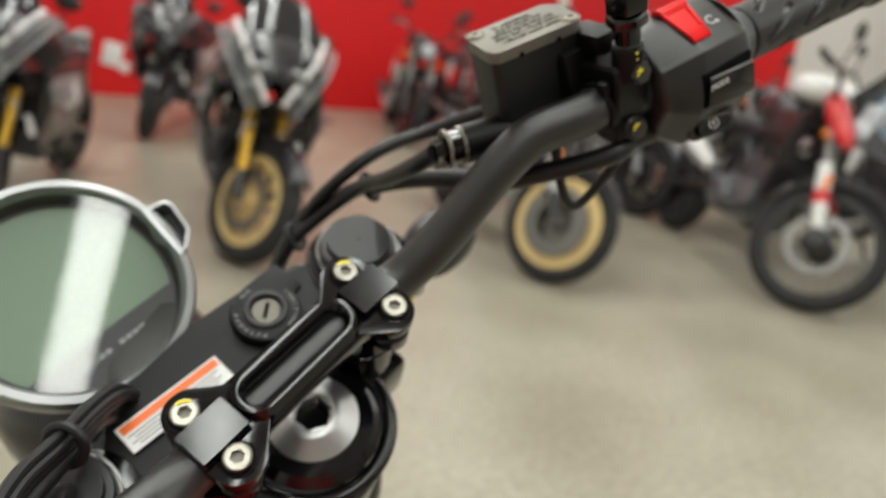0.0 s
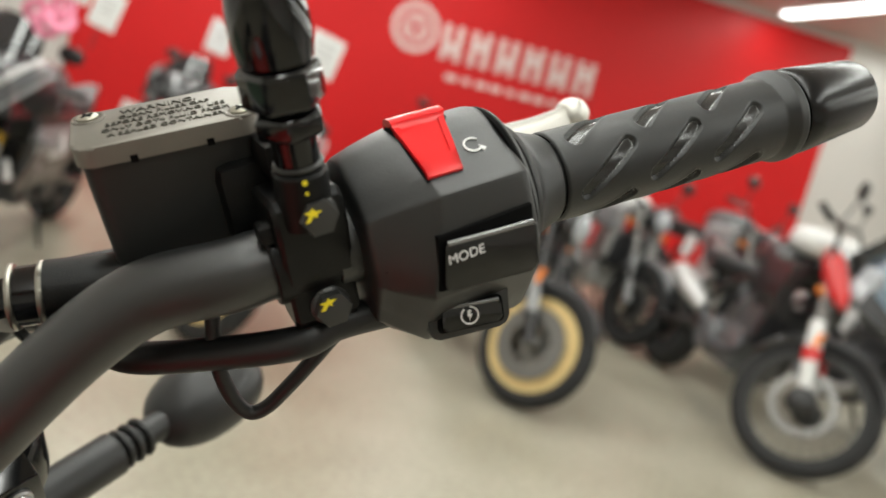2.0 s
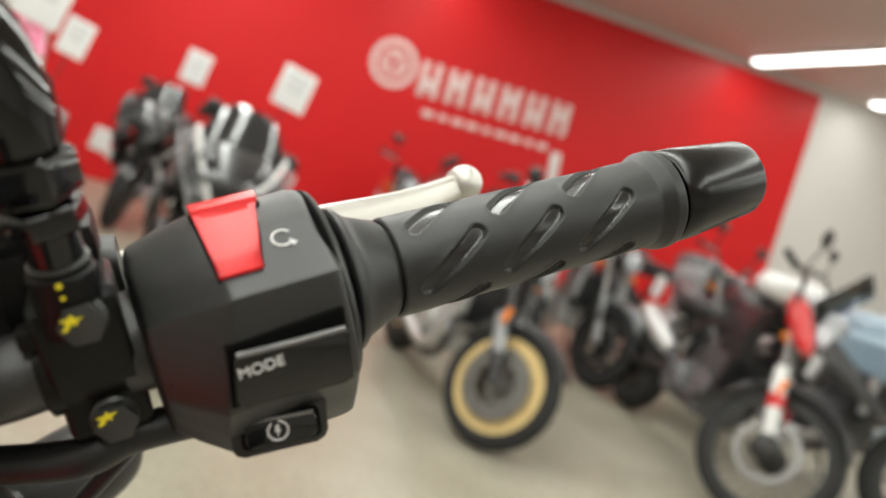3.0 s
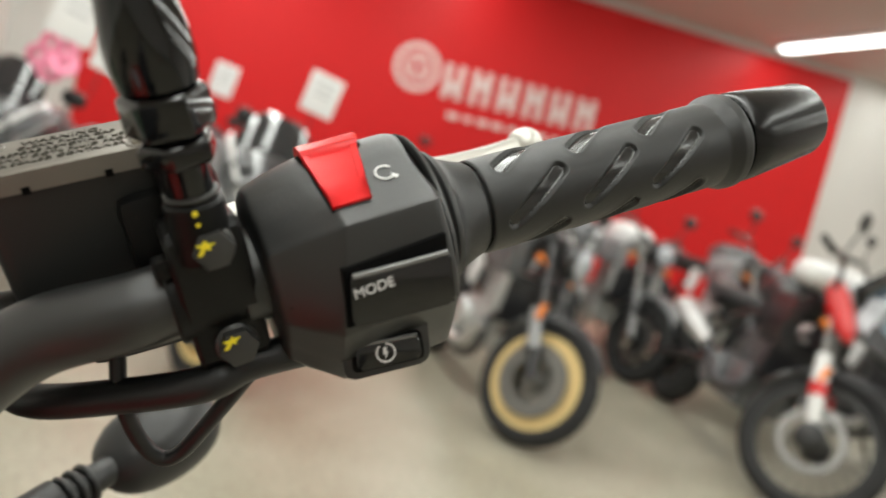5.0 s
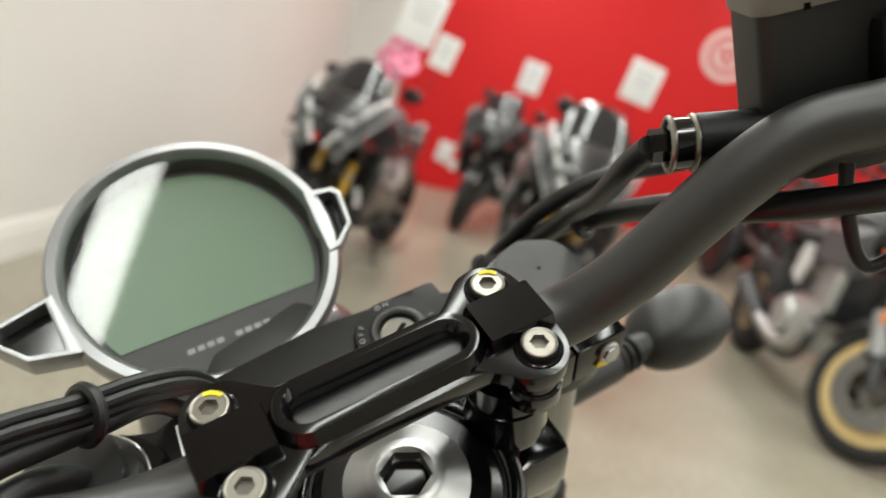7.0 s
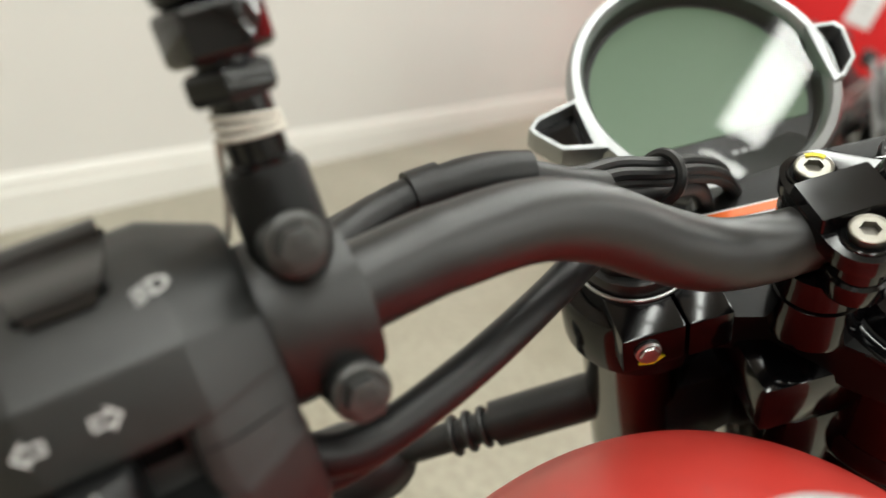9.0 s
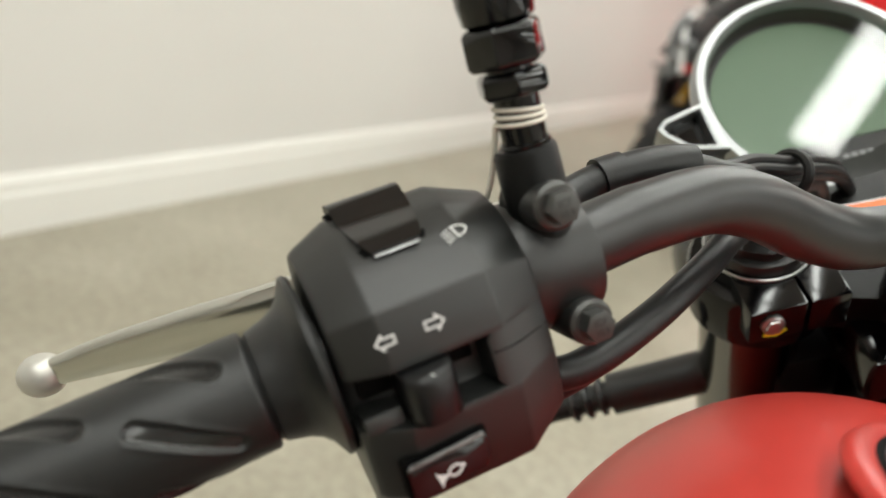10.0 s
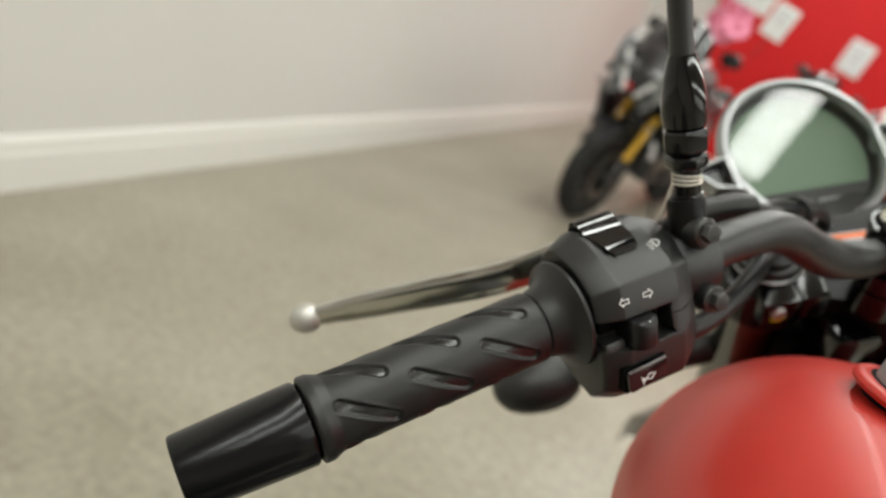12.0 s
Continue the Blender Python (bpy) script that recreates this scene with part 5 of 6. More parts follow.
def bolt(side, s, a, b, parent, mat, r=0.0052, flange=0.0070, h=0.0050, letters=False):
    T = D @ axes(side.p(s, a, b), side.g * side.sign, side.fn)
    bo = part("bolt", merge(lathe([(flange, 0), (flange, 0.0010), (flange * 0.85, 0.0018)], 24), prism(hexagon(r), 0.0012, h, 0.0004)), mat, parent, m=T)
    if letters:
        part("bolt_marking", merge(lettering("ICF", 0.0030, 0.0001, Matrix.Translation((0, 0.0014, h))), lettering("10.9", 0.0026, 0.0001, Matrix.Translation((0, -0.0017, h)))), M_BOLTMARK, bo, m=T)
    return bo


def paint_blob(side, s, a, b, parent, seed):
    rnd = random.Random(seed)
    shape = [(-2.3, -1.9), (-1.0, -0.3), (-2.2, 0.9), (-0.6, 0.9), (0.3, 1.8), (0.9, 0.9), (2.8, 0.7), (1.3, 0.0), (1.5, -0.9), (0.2, -0.5), (-1.1, -1.6)]
    pts = [((x + 0.5 * rnd.random()) * 0.00105, (y + 0.5 * rnd.random()) * 0.00105) for x, y in shape]
    part("paint_mark", prism(pts, 0, 0.0004), M_YELLOW, parent, "yellow inspection paint mark", m=D @ axes(side.p(s, a, b), side.g * side.sign, side.fn))


def blade(pts, sizes, up):
    """A lever blade: rounded bar along points, each with its height and thickness."""
    path = smooth_path(pts, 6)
    rings = []
    for i, p in enumerate(path):
        d = (path[min(i + 1, len(path) - 1)] - path[max(i - 1, 0)]).normalized()
        u = (Vector(up) - d * d.dot(Vector(up))).normalized()
        v = d.cross(u)
        f = i / (len(path) - 1) * (len(sizes) - 1)
        k = min(int(f), len(sizes) - 2)
        h, w = (sizes[k][q] + (sizes[k + 1][q] - sizes[k][q]) * (f - k) for q in (0, 1))
        rings.append([p + u * (h * y) + v * (w * x) for x, y in rounded(2, 2, 0.7, 3)])
    return loft(rings)


# right perch with brake master cylinder
PERCH = [(-0.018, 0.016), (-0.012, 0.022), (0.0150, 0.0240), (0.0172, 0.0215), (0.0174, 0.0120), (0.0150, 0.0060), (0.0140, -0.0030), (0.0104, -0.0085), (0.0100, -0.0190), (0.0070, -0.0222), (-0.004, -0.0215), (-0.013, -0.017), (-0.018, -0.006)]
cheek = loft([[(s, a * k, b * k) for a, b in PERCH] for s, k in ((-0.0062, 0.90), (-0.0050, 0.97), (0.0132, 1.0), (0.0146, 0.94))])
bmesh.ops.bevel(cheek, geom=[e for e in cheek.edges if e.calc_face_angle(0) > 0.3], offset=0.0009, segments=2, profile=0.6, affect="EDGES", clamp_overlap=True)
perch_r = part("brake_perch", merge(cheek, lathe([(0.0078, -0.0170), (0.0080, -0.0150), (0.0078, -0.0010), (0.0072, 0.0)], 32, axes((0.0046, 0.0150, 0.0315), (1, 0, -0.06), (0.06, 0.13, 1))),
                                    lathe([(0.0128, -0.0088), (0.0134, -0.0082), (0.0136, -0.004)], 36, Matrix.Rotation(radians(90), 4, "Y")),
                                    box(0.0060, 0.008, 0.0060, (-0.0075, 0.008, 0.0130), 0.002),
                                    box(0.022, 0.026, 0.030, (-0.004, -0.024, 0.014), 0.005), box(0.016, 0.030, 0.012, (0.006, -0.014, 0.030), 0.004)), M_CAST, hero, "black cast brake lever perch", smooth=30, m=D @ RIGHT.m)
bolt(RIGHT, 0.0056, 0.0180, 0.0180, perch_r, M_BOLT_DARK, 0.0056, 0.0062, 0.0048)
bolt(RIGHT, 0.0052, 0.0098, -0.0150, perch_r, M_BOLT_DARK, 0.0058, 0.0063)
paint_blob(RIGHT, 0.0032, 0.0229, 0.0195, perch_r, 5)
paint_blob(RIGHT, 0.0032, 0.0149, -0.0122, perch_r, 8)
part("paint_fleck", prism(circle(0.0008, 7), 0, 0.0003), M_YELLOW, perch_r, m=D @ axes(RIGHT.p(0.0036, 0.0223, 0.0290), RIGHT.g, RIGHT.fn))
part("paint_fleck", prism(circle(0.0006, 7), 0, 0.0003), M_YELLOW, perch_r, m=D @ axes(RIGHT.p(0.0036, 0.0219, 0.0258), RIGHT.g, RIGHT.fn))

# reservoir on the master cylinder
RES = axes((0.1815, 0.0170, 0.0802), (0.905, -0.386, 0.182), (-0.02, 0.386, 0.918))
tub = loft([[(x * k + 0.0005 * (1 - k) * 20, y * k, z) for x, y in rounded(0.0520, 0.0295, 0.0050)] for z, k in ((-0.0062, 1.0), (-0.030, 0.995), (-0.060, 0.985), (-0.064, 0.92))])
res = part("fluid_reservoir", merge(tub, box(0.034, 0.022, 0.016, (0.004, -0.002, -0.062), 0.005)), M_RES, hero, "black brake fluid reservoir with a bronze-grey lid", m=D @ RES)
RES_IN = Matrix.Identity(4)
bm_lid = prism(rounded(0.0545, 0.0318, 0.0065), -0.0060, 0.0, 0.0014)
lid = part("reservoir_lid", bm_lid, M_LID, res, "bronze-grey cast lid with raised print", m=D @ RES)
for lx, ly in ((-0.0222, 0.0106), (0.0222, -0.0106)):
    part("lid_screw", merge(lathe([(0.0034, 0), (0.0034, 0.0008), (0.0028, 0.0012)], 18), ), M_SCREW, lid, m=D @ RES @ Matrix.Translation((lx, ly, 0)))
for k, line in enumerate(("WARNING.", "CLEAN FILLER CAP", "BEFORE REMOVING. USE", "ONLY DOT4 FLUID FROM", "A SEALED CONTAINER.")):
    size = 0.0046 if k == 0 else 0.0033
    part("lid_lettering", lettering(line, size, 0.00025, RES_IN @ Matrix.Translation((0.0005 if k else -0.001, 0.0098 - 0.0046 * k, 0.0002))), M_LIDPRINT, lid, "raised dark lettering", m=D @ RES)
for lx, ly in ((-0.0222, 0.0106), (0.0222, -0.0106)):
    for an in (35, 125):
        part("screw_cross", box(0.0040, 0.0008, 0.0003, (0, 0, 0.0013)), M_BLACKHOLE, lid, m=D @ RES @ Matrix.Translation((lx, ly, 0)) @ Matrix.Rotation(radians(an), 4, "Z"))
    part("screw_well", torus(0.0046, 0.0006, 24, 6, Matrix.Translation((lx, ly, 0.0))), M_LID, lid, m=D @ RES)
for hx in (-0.011, 0.011):
    part("lid_notch", box(0.0022, 0.0014, 0.0022, (hx, -0.0155, -0.0055)), M_BLACKHOLE, lid, m=D @ RES)
for k, (sx0, sz0, an, ln) in enumerate(((-0.009, -0.026, 62, 0.0060), (-0.0075, -0.0295, 50, 0.0035), (0.006, -0.020, 15, 0.0025))):
    part("scratch", box(ln, 0.0002, 0.0004, (0, 0, 0)), M_SCRATCH, res, "pale scuff on the reservoir side", m=D @ RES @ Matrix.Translation((sx0, -0.0143, sz0)) @ Matrix.Rotation(radians(an), 4, "Y"))
neck = loft([[(0.0235 + dx, y * k, z + dz) for y, z in rounded(0.022, 0.022, 0.006)] for dx, dz, k in ((-0.004, -0.030, 1.0), (0.003, -0.031, 0.95), (0.009, -0.034, 0.85), (0.017, -0.036, 0.8))])
part("reservoir_neck", neck, M_RES, res, m=D @ RES)
part("master_cylinder", tube([(0.196, -0.020, 0.040), (0.165, -0.004, 0.034), (0.136, 0.012, 0.031)], 0.0105, 20, 2), M_CAST, perch_r, m=D)
part("banjo_fitting", merge(tube([(0.138, 0.011, 0.031), (0.128, 0.016, 0.0305)], 0.0095, 20, 0), tube([(0.1275, 0.0165, 0.0305), (0.1215, 0.0195, 0.030)], 0.0062, 6, 0)), M_GLOSS, perch_r, m=D)
for q in (0.135, 0.1275):
    c = Vector((0.138, 0.011, 0.031)).lerp(Vector((0.1215, 0.0195, 0.030)), (0.138 - q) / 0.0165)
    part("crush_washer", torus(0.0096, 0.0011, 28, 8, along(c, (-0.86, 0.5, -0.05))), M_STEEL, perch_r, "bright steel crush washer", m=D)
part("brake_lever", blade([(0.190, 0.004, 0.030), (0.225, 0.006, 0.030), (0.262, -0.004, 0.034), (0.300, -0.012, 0.034), (0.345, -0.017, 0.028), (0.386, -0.0168, 0.0230)], [(0.008, 0.006), (0.009, 0.005), (0.0085, 0.0042), (0.008, 0.0040), (0.007, 0.0038), (0.0055, 0.0040)], (0, 0.8, 0.6)), M_LEVER, perch_r, "silver brake lever with a ball end", m=D)
part("lever_ball", ellipsoid((0.3895, -0.0168, 0.0226), (0.0100, 0.0090, 0.0090), 16, 10), M_LEVER, perch_r, "silver lever ball", m=D)


def mirror_stem(side, s, a, b, lean, parent_name, string, lift=0.0):
    T = D @ axes(side.p(s, a, b), side.g * side.sign, side.fu + side.fn * lean + side.g * lean * 0.4)
    st = part(parent_name, lathe([(0.0062, 0), (0.0064, 0.001), (0.0064, 0.0315 + lift)], 24), M_GLOSS, hero, "gloss black mirror stem with two lock nuts", m=T)
    U = T @ Matrix.Translation((0, 0, lift))
    for z0, z1, r in ((0.0112, 0.0182, 0.0102), (0.0192, 0.0305, 0.0112)):
        hexa = loft([[(r * k * math.cos(math.pi / 3 * i), r * k * math.sin(math.pi / 3 * i), z) for i in range(6)] for z, k in ((z0, 0.88), (z0 + 0.0012, 1.0), (z1 - 0.0012, 1.0), (z1, 0.88))])
        bmesh.ops.bevel(hexa, geom=list(hexa.edges), offset=0.0006, segments=2, profile=0.6, affect="EDGES", clamp_overlap=True)
        part("lock_nut", hexa, M_GLOSS, st, m=U @ Matrix.Rotation(radians(15 if z0 < 0.015 else -8), 4, "Z"))
    part("stem_taper", lathe([(0.0080, 0.0304), (0.0098, 0.0315), (0.0106, 0.0370), (0.0104, 0.0440), (0.0088, 0.0540), (0.0064, 0.0630), (0.0060, 0.0640)], 32), M_GLOSS, st, m=U)
    part("stem_rod", tube([(0, 0, 0.0635), (0, 0, 0.12), (0.004 * side.sign, -0.002, 0.17), (0.020 * side.sign, -0.006, 0.21)], 0.0056, 20, 6), M_BAR, st, m=U)
    part("collar_ring", torus(0.0066, 0.0007, 28, 8, Matrix.Translation((0, 0, 0.0025))), M_BOLT_DARK if side.sign > 0 else M_GLOSS, st, m=T)
    if string:
        for k in range(3):
            part("string_turn", torus(0.0068, 0.0006, 28, 8, Matrix.Translation((0, 0, 0.0086 + 0.0018 * k)) @ Matrix.Rotation(radians(4 + 3 * k), 4, "Y")), M_STRING, st, "cream string wound round the stem", m=T)
        part("string_tail", tube([(-0.0066, 0.002, 0.009), (-0.010, 0.010, -0.010), (-0.018, 0.022, -0.030), (-0.024, 0.030, -0.060)], 0.0009, 8, 6), M_STRING, st, m=T)
    return st


mirror_stem(RIGHT, 0.0046, 0.0150, 0.0305, 0.13, "right_mirror_stem", False)
mirror_stem(LEFT, 0.0180, 0.0095, 0.0345, 0.06, "left_mirror_stem", True, 0.0046)

# left perch with clutch lever
perch_l = part("clutch_perch", lathe([(0.0150, 0.0070), (0.0194, 0.0075), (0.0200, 0.0095), (0.0200, 0.028), (0.0194, 0.0305), (0.0150, 0.0312)], 44, Matrix.Rotation(radians(90), 4, "Y")), M_PLASTIC, hero, "black cast clutch lever perch", m=D @ LEFT.m)
part("stem_boss", lathe([(0.0094, 0.004), (0.0092, 0.0340), (0.0084, 0.0358)], 32, Matrix.Translation((0.0180, 0.0080, 0))), M_CAST, perch_l, m=D @ LEFT.m)
for ps, pb in ((0.0190, 0.0195), (0.0170, -0.0155)):
    boss = lathe([(0.0076, 0.000), (0.0070, 0.0190), (0.0064, 0.0203)], 28)
    part("bolt_boss", boss, M_PLASTIC, perch_l, m=D @ axes(LEFT.p(ps, 0, pb), LEFT.g * -1, LEFT.fn))
part("lever_bracket", box(0.024, 0.030, 0.018, (0.020, -0.026, -0.004), 0.005), M_PLASTIC, perch_l, m=D @ LEFT.m)
bolt(LEFT, 0.0190, 0.0205, 0.0200, perch_l, M_BOLT_ZINC, 0.0048, 0.0068, 0.0062, True)
bolt(LEFT, 0.0170, 0.0205, -0.0155, perch_l, M_BOLT_ZINC, 0.0048, 0.0068, 0.0062, True)
part("clutch_lever", blade([(-0.215, 0.006, 0.036), (-0.255, 0.000, 0.039), (-0.297, -0.008, 0.0375), (-0.340, -0.004, 0.0305), (-0.380, 0.002, 0.0225), (-0.408, 0.005, 0.0170)], [(0.008, 0.006), (0.0085, 0.005), (0.0090, 0.0042), (0.0088, 0.0038), (0.0075, 0.0036), (0.0055, 0.0040)], (0, 0.50, 0.86)), M_LEVER_L, perch_l, "silver clutch lever with a ball end", m=D)
part("lever_ball", ellipsoid((-0.412, 0.005, 0.0165), (0.010, 0.009, 0.009), 16, 10), M_LEVER, perch_l, "silver lever ball", m=D)

# bar clamp with its slotted bridge
def clamp_outline():
    """Two-lobed towers joined by a narrow bridge, going once round."""
    right = [(0.0, 0.0148, 0), (0.012, 0.0148, 0), (0.024, 0.0148, 0), (0.0300, 0.0149, 0), (0.0338, 0.0158, 0), (0.0368, 0.0188, 0), (0.0400, 0.0228, 0), (0.0440, 0.0256, 0), (0.0490, 0.0266, 0), (0.0540, 0.0260, 0), (0.0585, 0.0232, 0), (0.0612, 0.0190, 0), (0.0624, 0.0140, 0), (0.0628, 0.0070, 0), (0.0630, 0.0, 0)]
    q = [(p.x, p.y) for p in smooth_path(right, 3)]
    half = q + [(x, -y) for x, y in q[-2::-1]]
    return half + [(-x, -y) for x, y in half[1:-1]]


co = clamp_outline()
def slot_loop(extra):
    """The slot's outline grown by extra, with one point for each of the clamp's."""
    L, Wd = 0.0250, 0.0051 + extra
    out = []
    for x, y in co:
        if abs(x) < 0.0330:
            out.append((max(-L, min(L, x * 0.757)), math.copysign(Wd, y)))
        else:
            a = math.atan2(y, abs(x) - 0.0330)
            out.append((math.copysign(L + Wd * math.cos(a), x), Wd * math.sin(a)))
    return out


bm_c = bmesh.new()
loops = []
for loop, z in ((co, -0.0105), (co, -0.0036), (slot_loop(0.0078), -0.0032), (slot_loop(0.0056), 0.0024), (slot_loop(0.0026), 0.0028), (slot_loop(0), -0.0010), (slot_loop(0), -0.0105)):
    loops.append([bm_c.verts.new((x, y, z)) for x, y in loop])
for a, b in zip(loops, loops[1:] + loops[:1]):
    for i in range(len(co)):
        j = (i + 1) % len(co)
        bm_c.faces.new((a[i], a[j], b[j], b[i]))
bmesh.ops.recalc_face_normals(bm_c, faces=bm_c.faces)
bmesh.ops.bevel(bm_c, geom=[e for e in bm_c.edges if e.calc_face_angle(0) > 0.5], offset=0.0007, segments=3, profile=0.5, affect="EDGES", clamp_overlap=True)

clamp = part("bar_clamp", bm_c, M_YOKE, hero, "gloss black bar clamp with a long slot", smooth=32, m=D)

for cx, cy in ((0.0505, 0.0155), (0.0515, -0.0155), (-0.0515, 0.0155), (-0.0505, -0.0155)):
    T = D @ Matrix.Translation((cx, cy, -0.0024))
    hexa = []
    for k in range(24):
        a = 2 * math.pi * k / 24
        r = 0.0028 / math.cos((a + math.pi / 6) % (math.pi / 3) - math.pi / 6)
        hexa.append((r * math.cos(a), r * math.sin(a)))
    cb = part("clamp_bolt", ring_plate(circle(0.0060, 24), hexa, -0.004, 0.0026), M_STEEL, clamp, "bright steel socket bolt", m=T)
    part("bolt_edge", torus(0.0057, 0.0006, 28, 8, Matrix.Translation((0, 0, 0.0023))), M_STEEL, cb, m=T)
    part("hex_socket", prism(hexagon(0.0034), -0.0030, 0.0004), M_SOCKET, cb, m=T)
    # flat black ring painting the shade of the bolt's counterbore
    part("bolt_well", ring_plate(circle(0.0076, 32), circle(0.0056, 32), -0.0040, -0.0005), M_BLACKHOLE, cb, m=T)
    part("well_rim", torus(0.0079, 0.0006, 36, 8, Matrix.Translation((0, 0, -0.0008))), M_YOKE, cb, m=T)
    if cy > 0:
        part("paint_dab", prism([(0.0044 * math.cos(radians(a)), 0.0044 * math.sin(radians(a))) for a in (20, 45, 70, 95)] + [(0.0060 * math.cos(radians(a)), 0.0060 * math.sin(radians(a))) for a in (92, 66, 40, 24)], 0.0020, 0.0031), M_YELLOW, cb, "yellow paint mark", m=T)
for sx in (-1, 1):
    pad = loft([[(x + sx * 0.0497, y, z + (x * sx) * -0.035) for x, y in rounded(w, h, r, 4)] for z, w, h, r in ((-0.0050, 0.0262, 0.0216, 0.0010), (-0.0030, 0.0258, 0.0204, 0.0010), (0.0020, 0.0248, 0.0180, 0.0008))])
    bmesh.ops.bevel(pad, geom=[e for e in pad.edges if e.calc_face_angle(0) > 0.35], offset=0.0005, segments=2, profile=0.5, affect="EDGES", clamp_overlap=True)
    part("clamp_pad", pad, M_YOKE, clamp, smooth=40, m=D)
    part("clamp_riser", merge(box(0.0200, 0.034, 0.010, (0.0505 * sx, 0, -0.0225), 0.001), lathe([(0.0096, -0.0280), (0.0102, -0.0270), (0.0102, -0.0192), (0.0092, -0.0180)], 32, Matrix.Translation((0.0505 * sx, 0.0155, 0))), lathe([(0.0096, -0.0280), (0.0102, -0.0270), (0.0102, -0.0192), (0.0092, -0.0180)], 32, Matrix.Translation((0.0505 * sx, -0.0155, 0))), lathe([(0.0085, -0.0185), (0.0085, -0.0095)], 32, Matrix.Translation((0.0505 * sx, 0.0160, 0))), lathe([(0.0085, -0.0185), (0.0085, -0.0095)], 32, Matrix.Translation((0.0505 * sx, -0.0160, 0))), lathe([(0.0165, -0.066), (0.0170, -0.062), (0.0160, -0.0445), (0.0148, -0.0440), (0.0148, -0.0425), (0.0160, -0.0420), (0.0155, -0.028), (0.0190, -0.025)], 32, Matrix.Translation((0.0505 * sx, 0, 0)))), M_YOKE, clamp, m=D)

cap_outline = []
for k in range(72):
    a = 2 * math.pi * k / 72
    r = min(0.0186, 0.0177 / math.cos((a + math.pi / 6) % (math.pi / 3) - math.pi / 6))
    cap_outline.append((r * math.cos(a), r * math.sin(a)))
# top yoke, stem nut, fork caps and ignition
def yoke_outline():
    pts = []
    for k in range(9):
        a = radians(-60 + 150 * k / 8)
        pts.append((0.0965 + 0.032 * math.cos(a), 0.042 + 0.032 * math.sin(a)))
    pts += [(0.075, 0.060), (0.045, 0.078), (0.0, 0.082)]
    pts = pts + [(-x, y) for x, y in pts[-2::-1]]
    pts += [(-0.085, 0.014), (-0.062, 0.006), (-0.042, -0.022), (-0.024, -0.040), (0.0, -0.046), (0.024, -0.040), (0.042, -0.022), (0.062, 0.006), (0.085, 0.014)]
    return pts


yoke = part("top_yoke", prism(yoke_outline(), -0.090, -0.064, 0.003), M_CAST, hero, "black top yoke", m=D)
part("yoke_boss", lathe([(0.036, -0.085), (0.036, -0.063), (0.033, -0.060), (0.0315, -0.0585)], 48, Matrix.Translation((0.0015, -0.009, 0))), M_YOKE, yoke, m=D)
hs = part("headstock", lathe([(0.036, -0.086), (0.0405, -0.090), (0.0410, -0.094), (0.0385, -0.097), (0.0385, -0.135), (0.0410, -0.138), (0.0425, -0.144), (0.0410, -0.150), (0.0385, -0.153), (0.0385, -0.230)], 48, Matrix.Translation((0.0015, -0.009, 0))), M_GLOSS, hero, "gloss black steering headstock", m=D)
part("yoke_rim", torus(0.0405, 0.0042, 56, 12, Matrix.Translation((0.0015, -0.009, -0.0660)), 0.8), M_YOKE, yoke, m=D)
for sx in (-1, 1):
    part("yoke_rib", box(0.040, 0.070, 0.034, (0.055 * sx, 0.018, -0.101), 0.006), M_GLOSS, yoke, m=D)
    part("head_gusset", box(0.034, 0.060, 0.150, (0.046 * sx, 0.012, -0.190), 0.008), M_GLOSS, hs, m=D)
nut = part("stem_nut", ring_plate(circle(0.0238, 48), circle(0.0088, 48), -0.0590, -0.0575, Matrix.Translation((0.0015, -0.009, 0))), M_ALU, yoke, "bright aluminium steering stem nut", m=D)
part("nut_cone", loft([[(0.0015 + r * hx ** h * math.cos(2 * math.pi * j / 48), -0.009 + r * hx ** h * math.sin(2 * math.pi * j / 48), z) for j in range(48) for hx in [0.88 / math.cos((2 * math.pi * j / 48 + math.pi / 6) % (math.pi / 3) - math.pi / 6)]] for r, z, h in ((0.0238, -0.0575, 0), (0.0150, -0.0522, 0), (0.0136, -0.0512, 0), (0.0106, -0.0510, 0), (0.0098, -0.0516, 0), (0.0096, -0.0520, 1), (0.0096, -0.066, 1))], caps=False), M_ALU, nut, m=D)
part("nut_socket", prism(hexagon(0.0088), -0.068, -0.060), M_BLACKHOLE, nut, m=D @ Matrix.Translation((0.0015, -0.009, 0)))
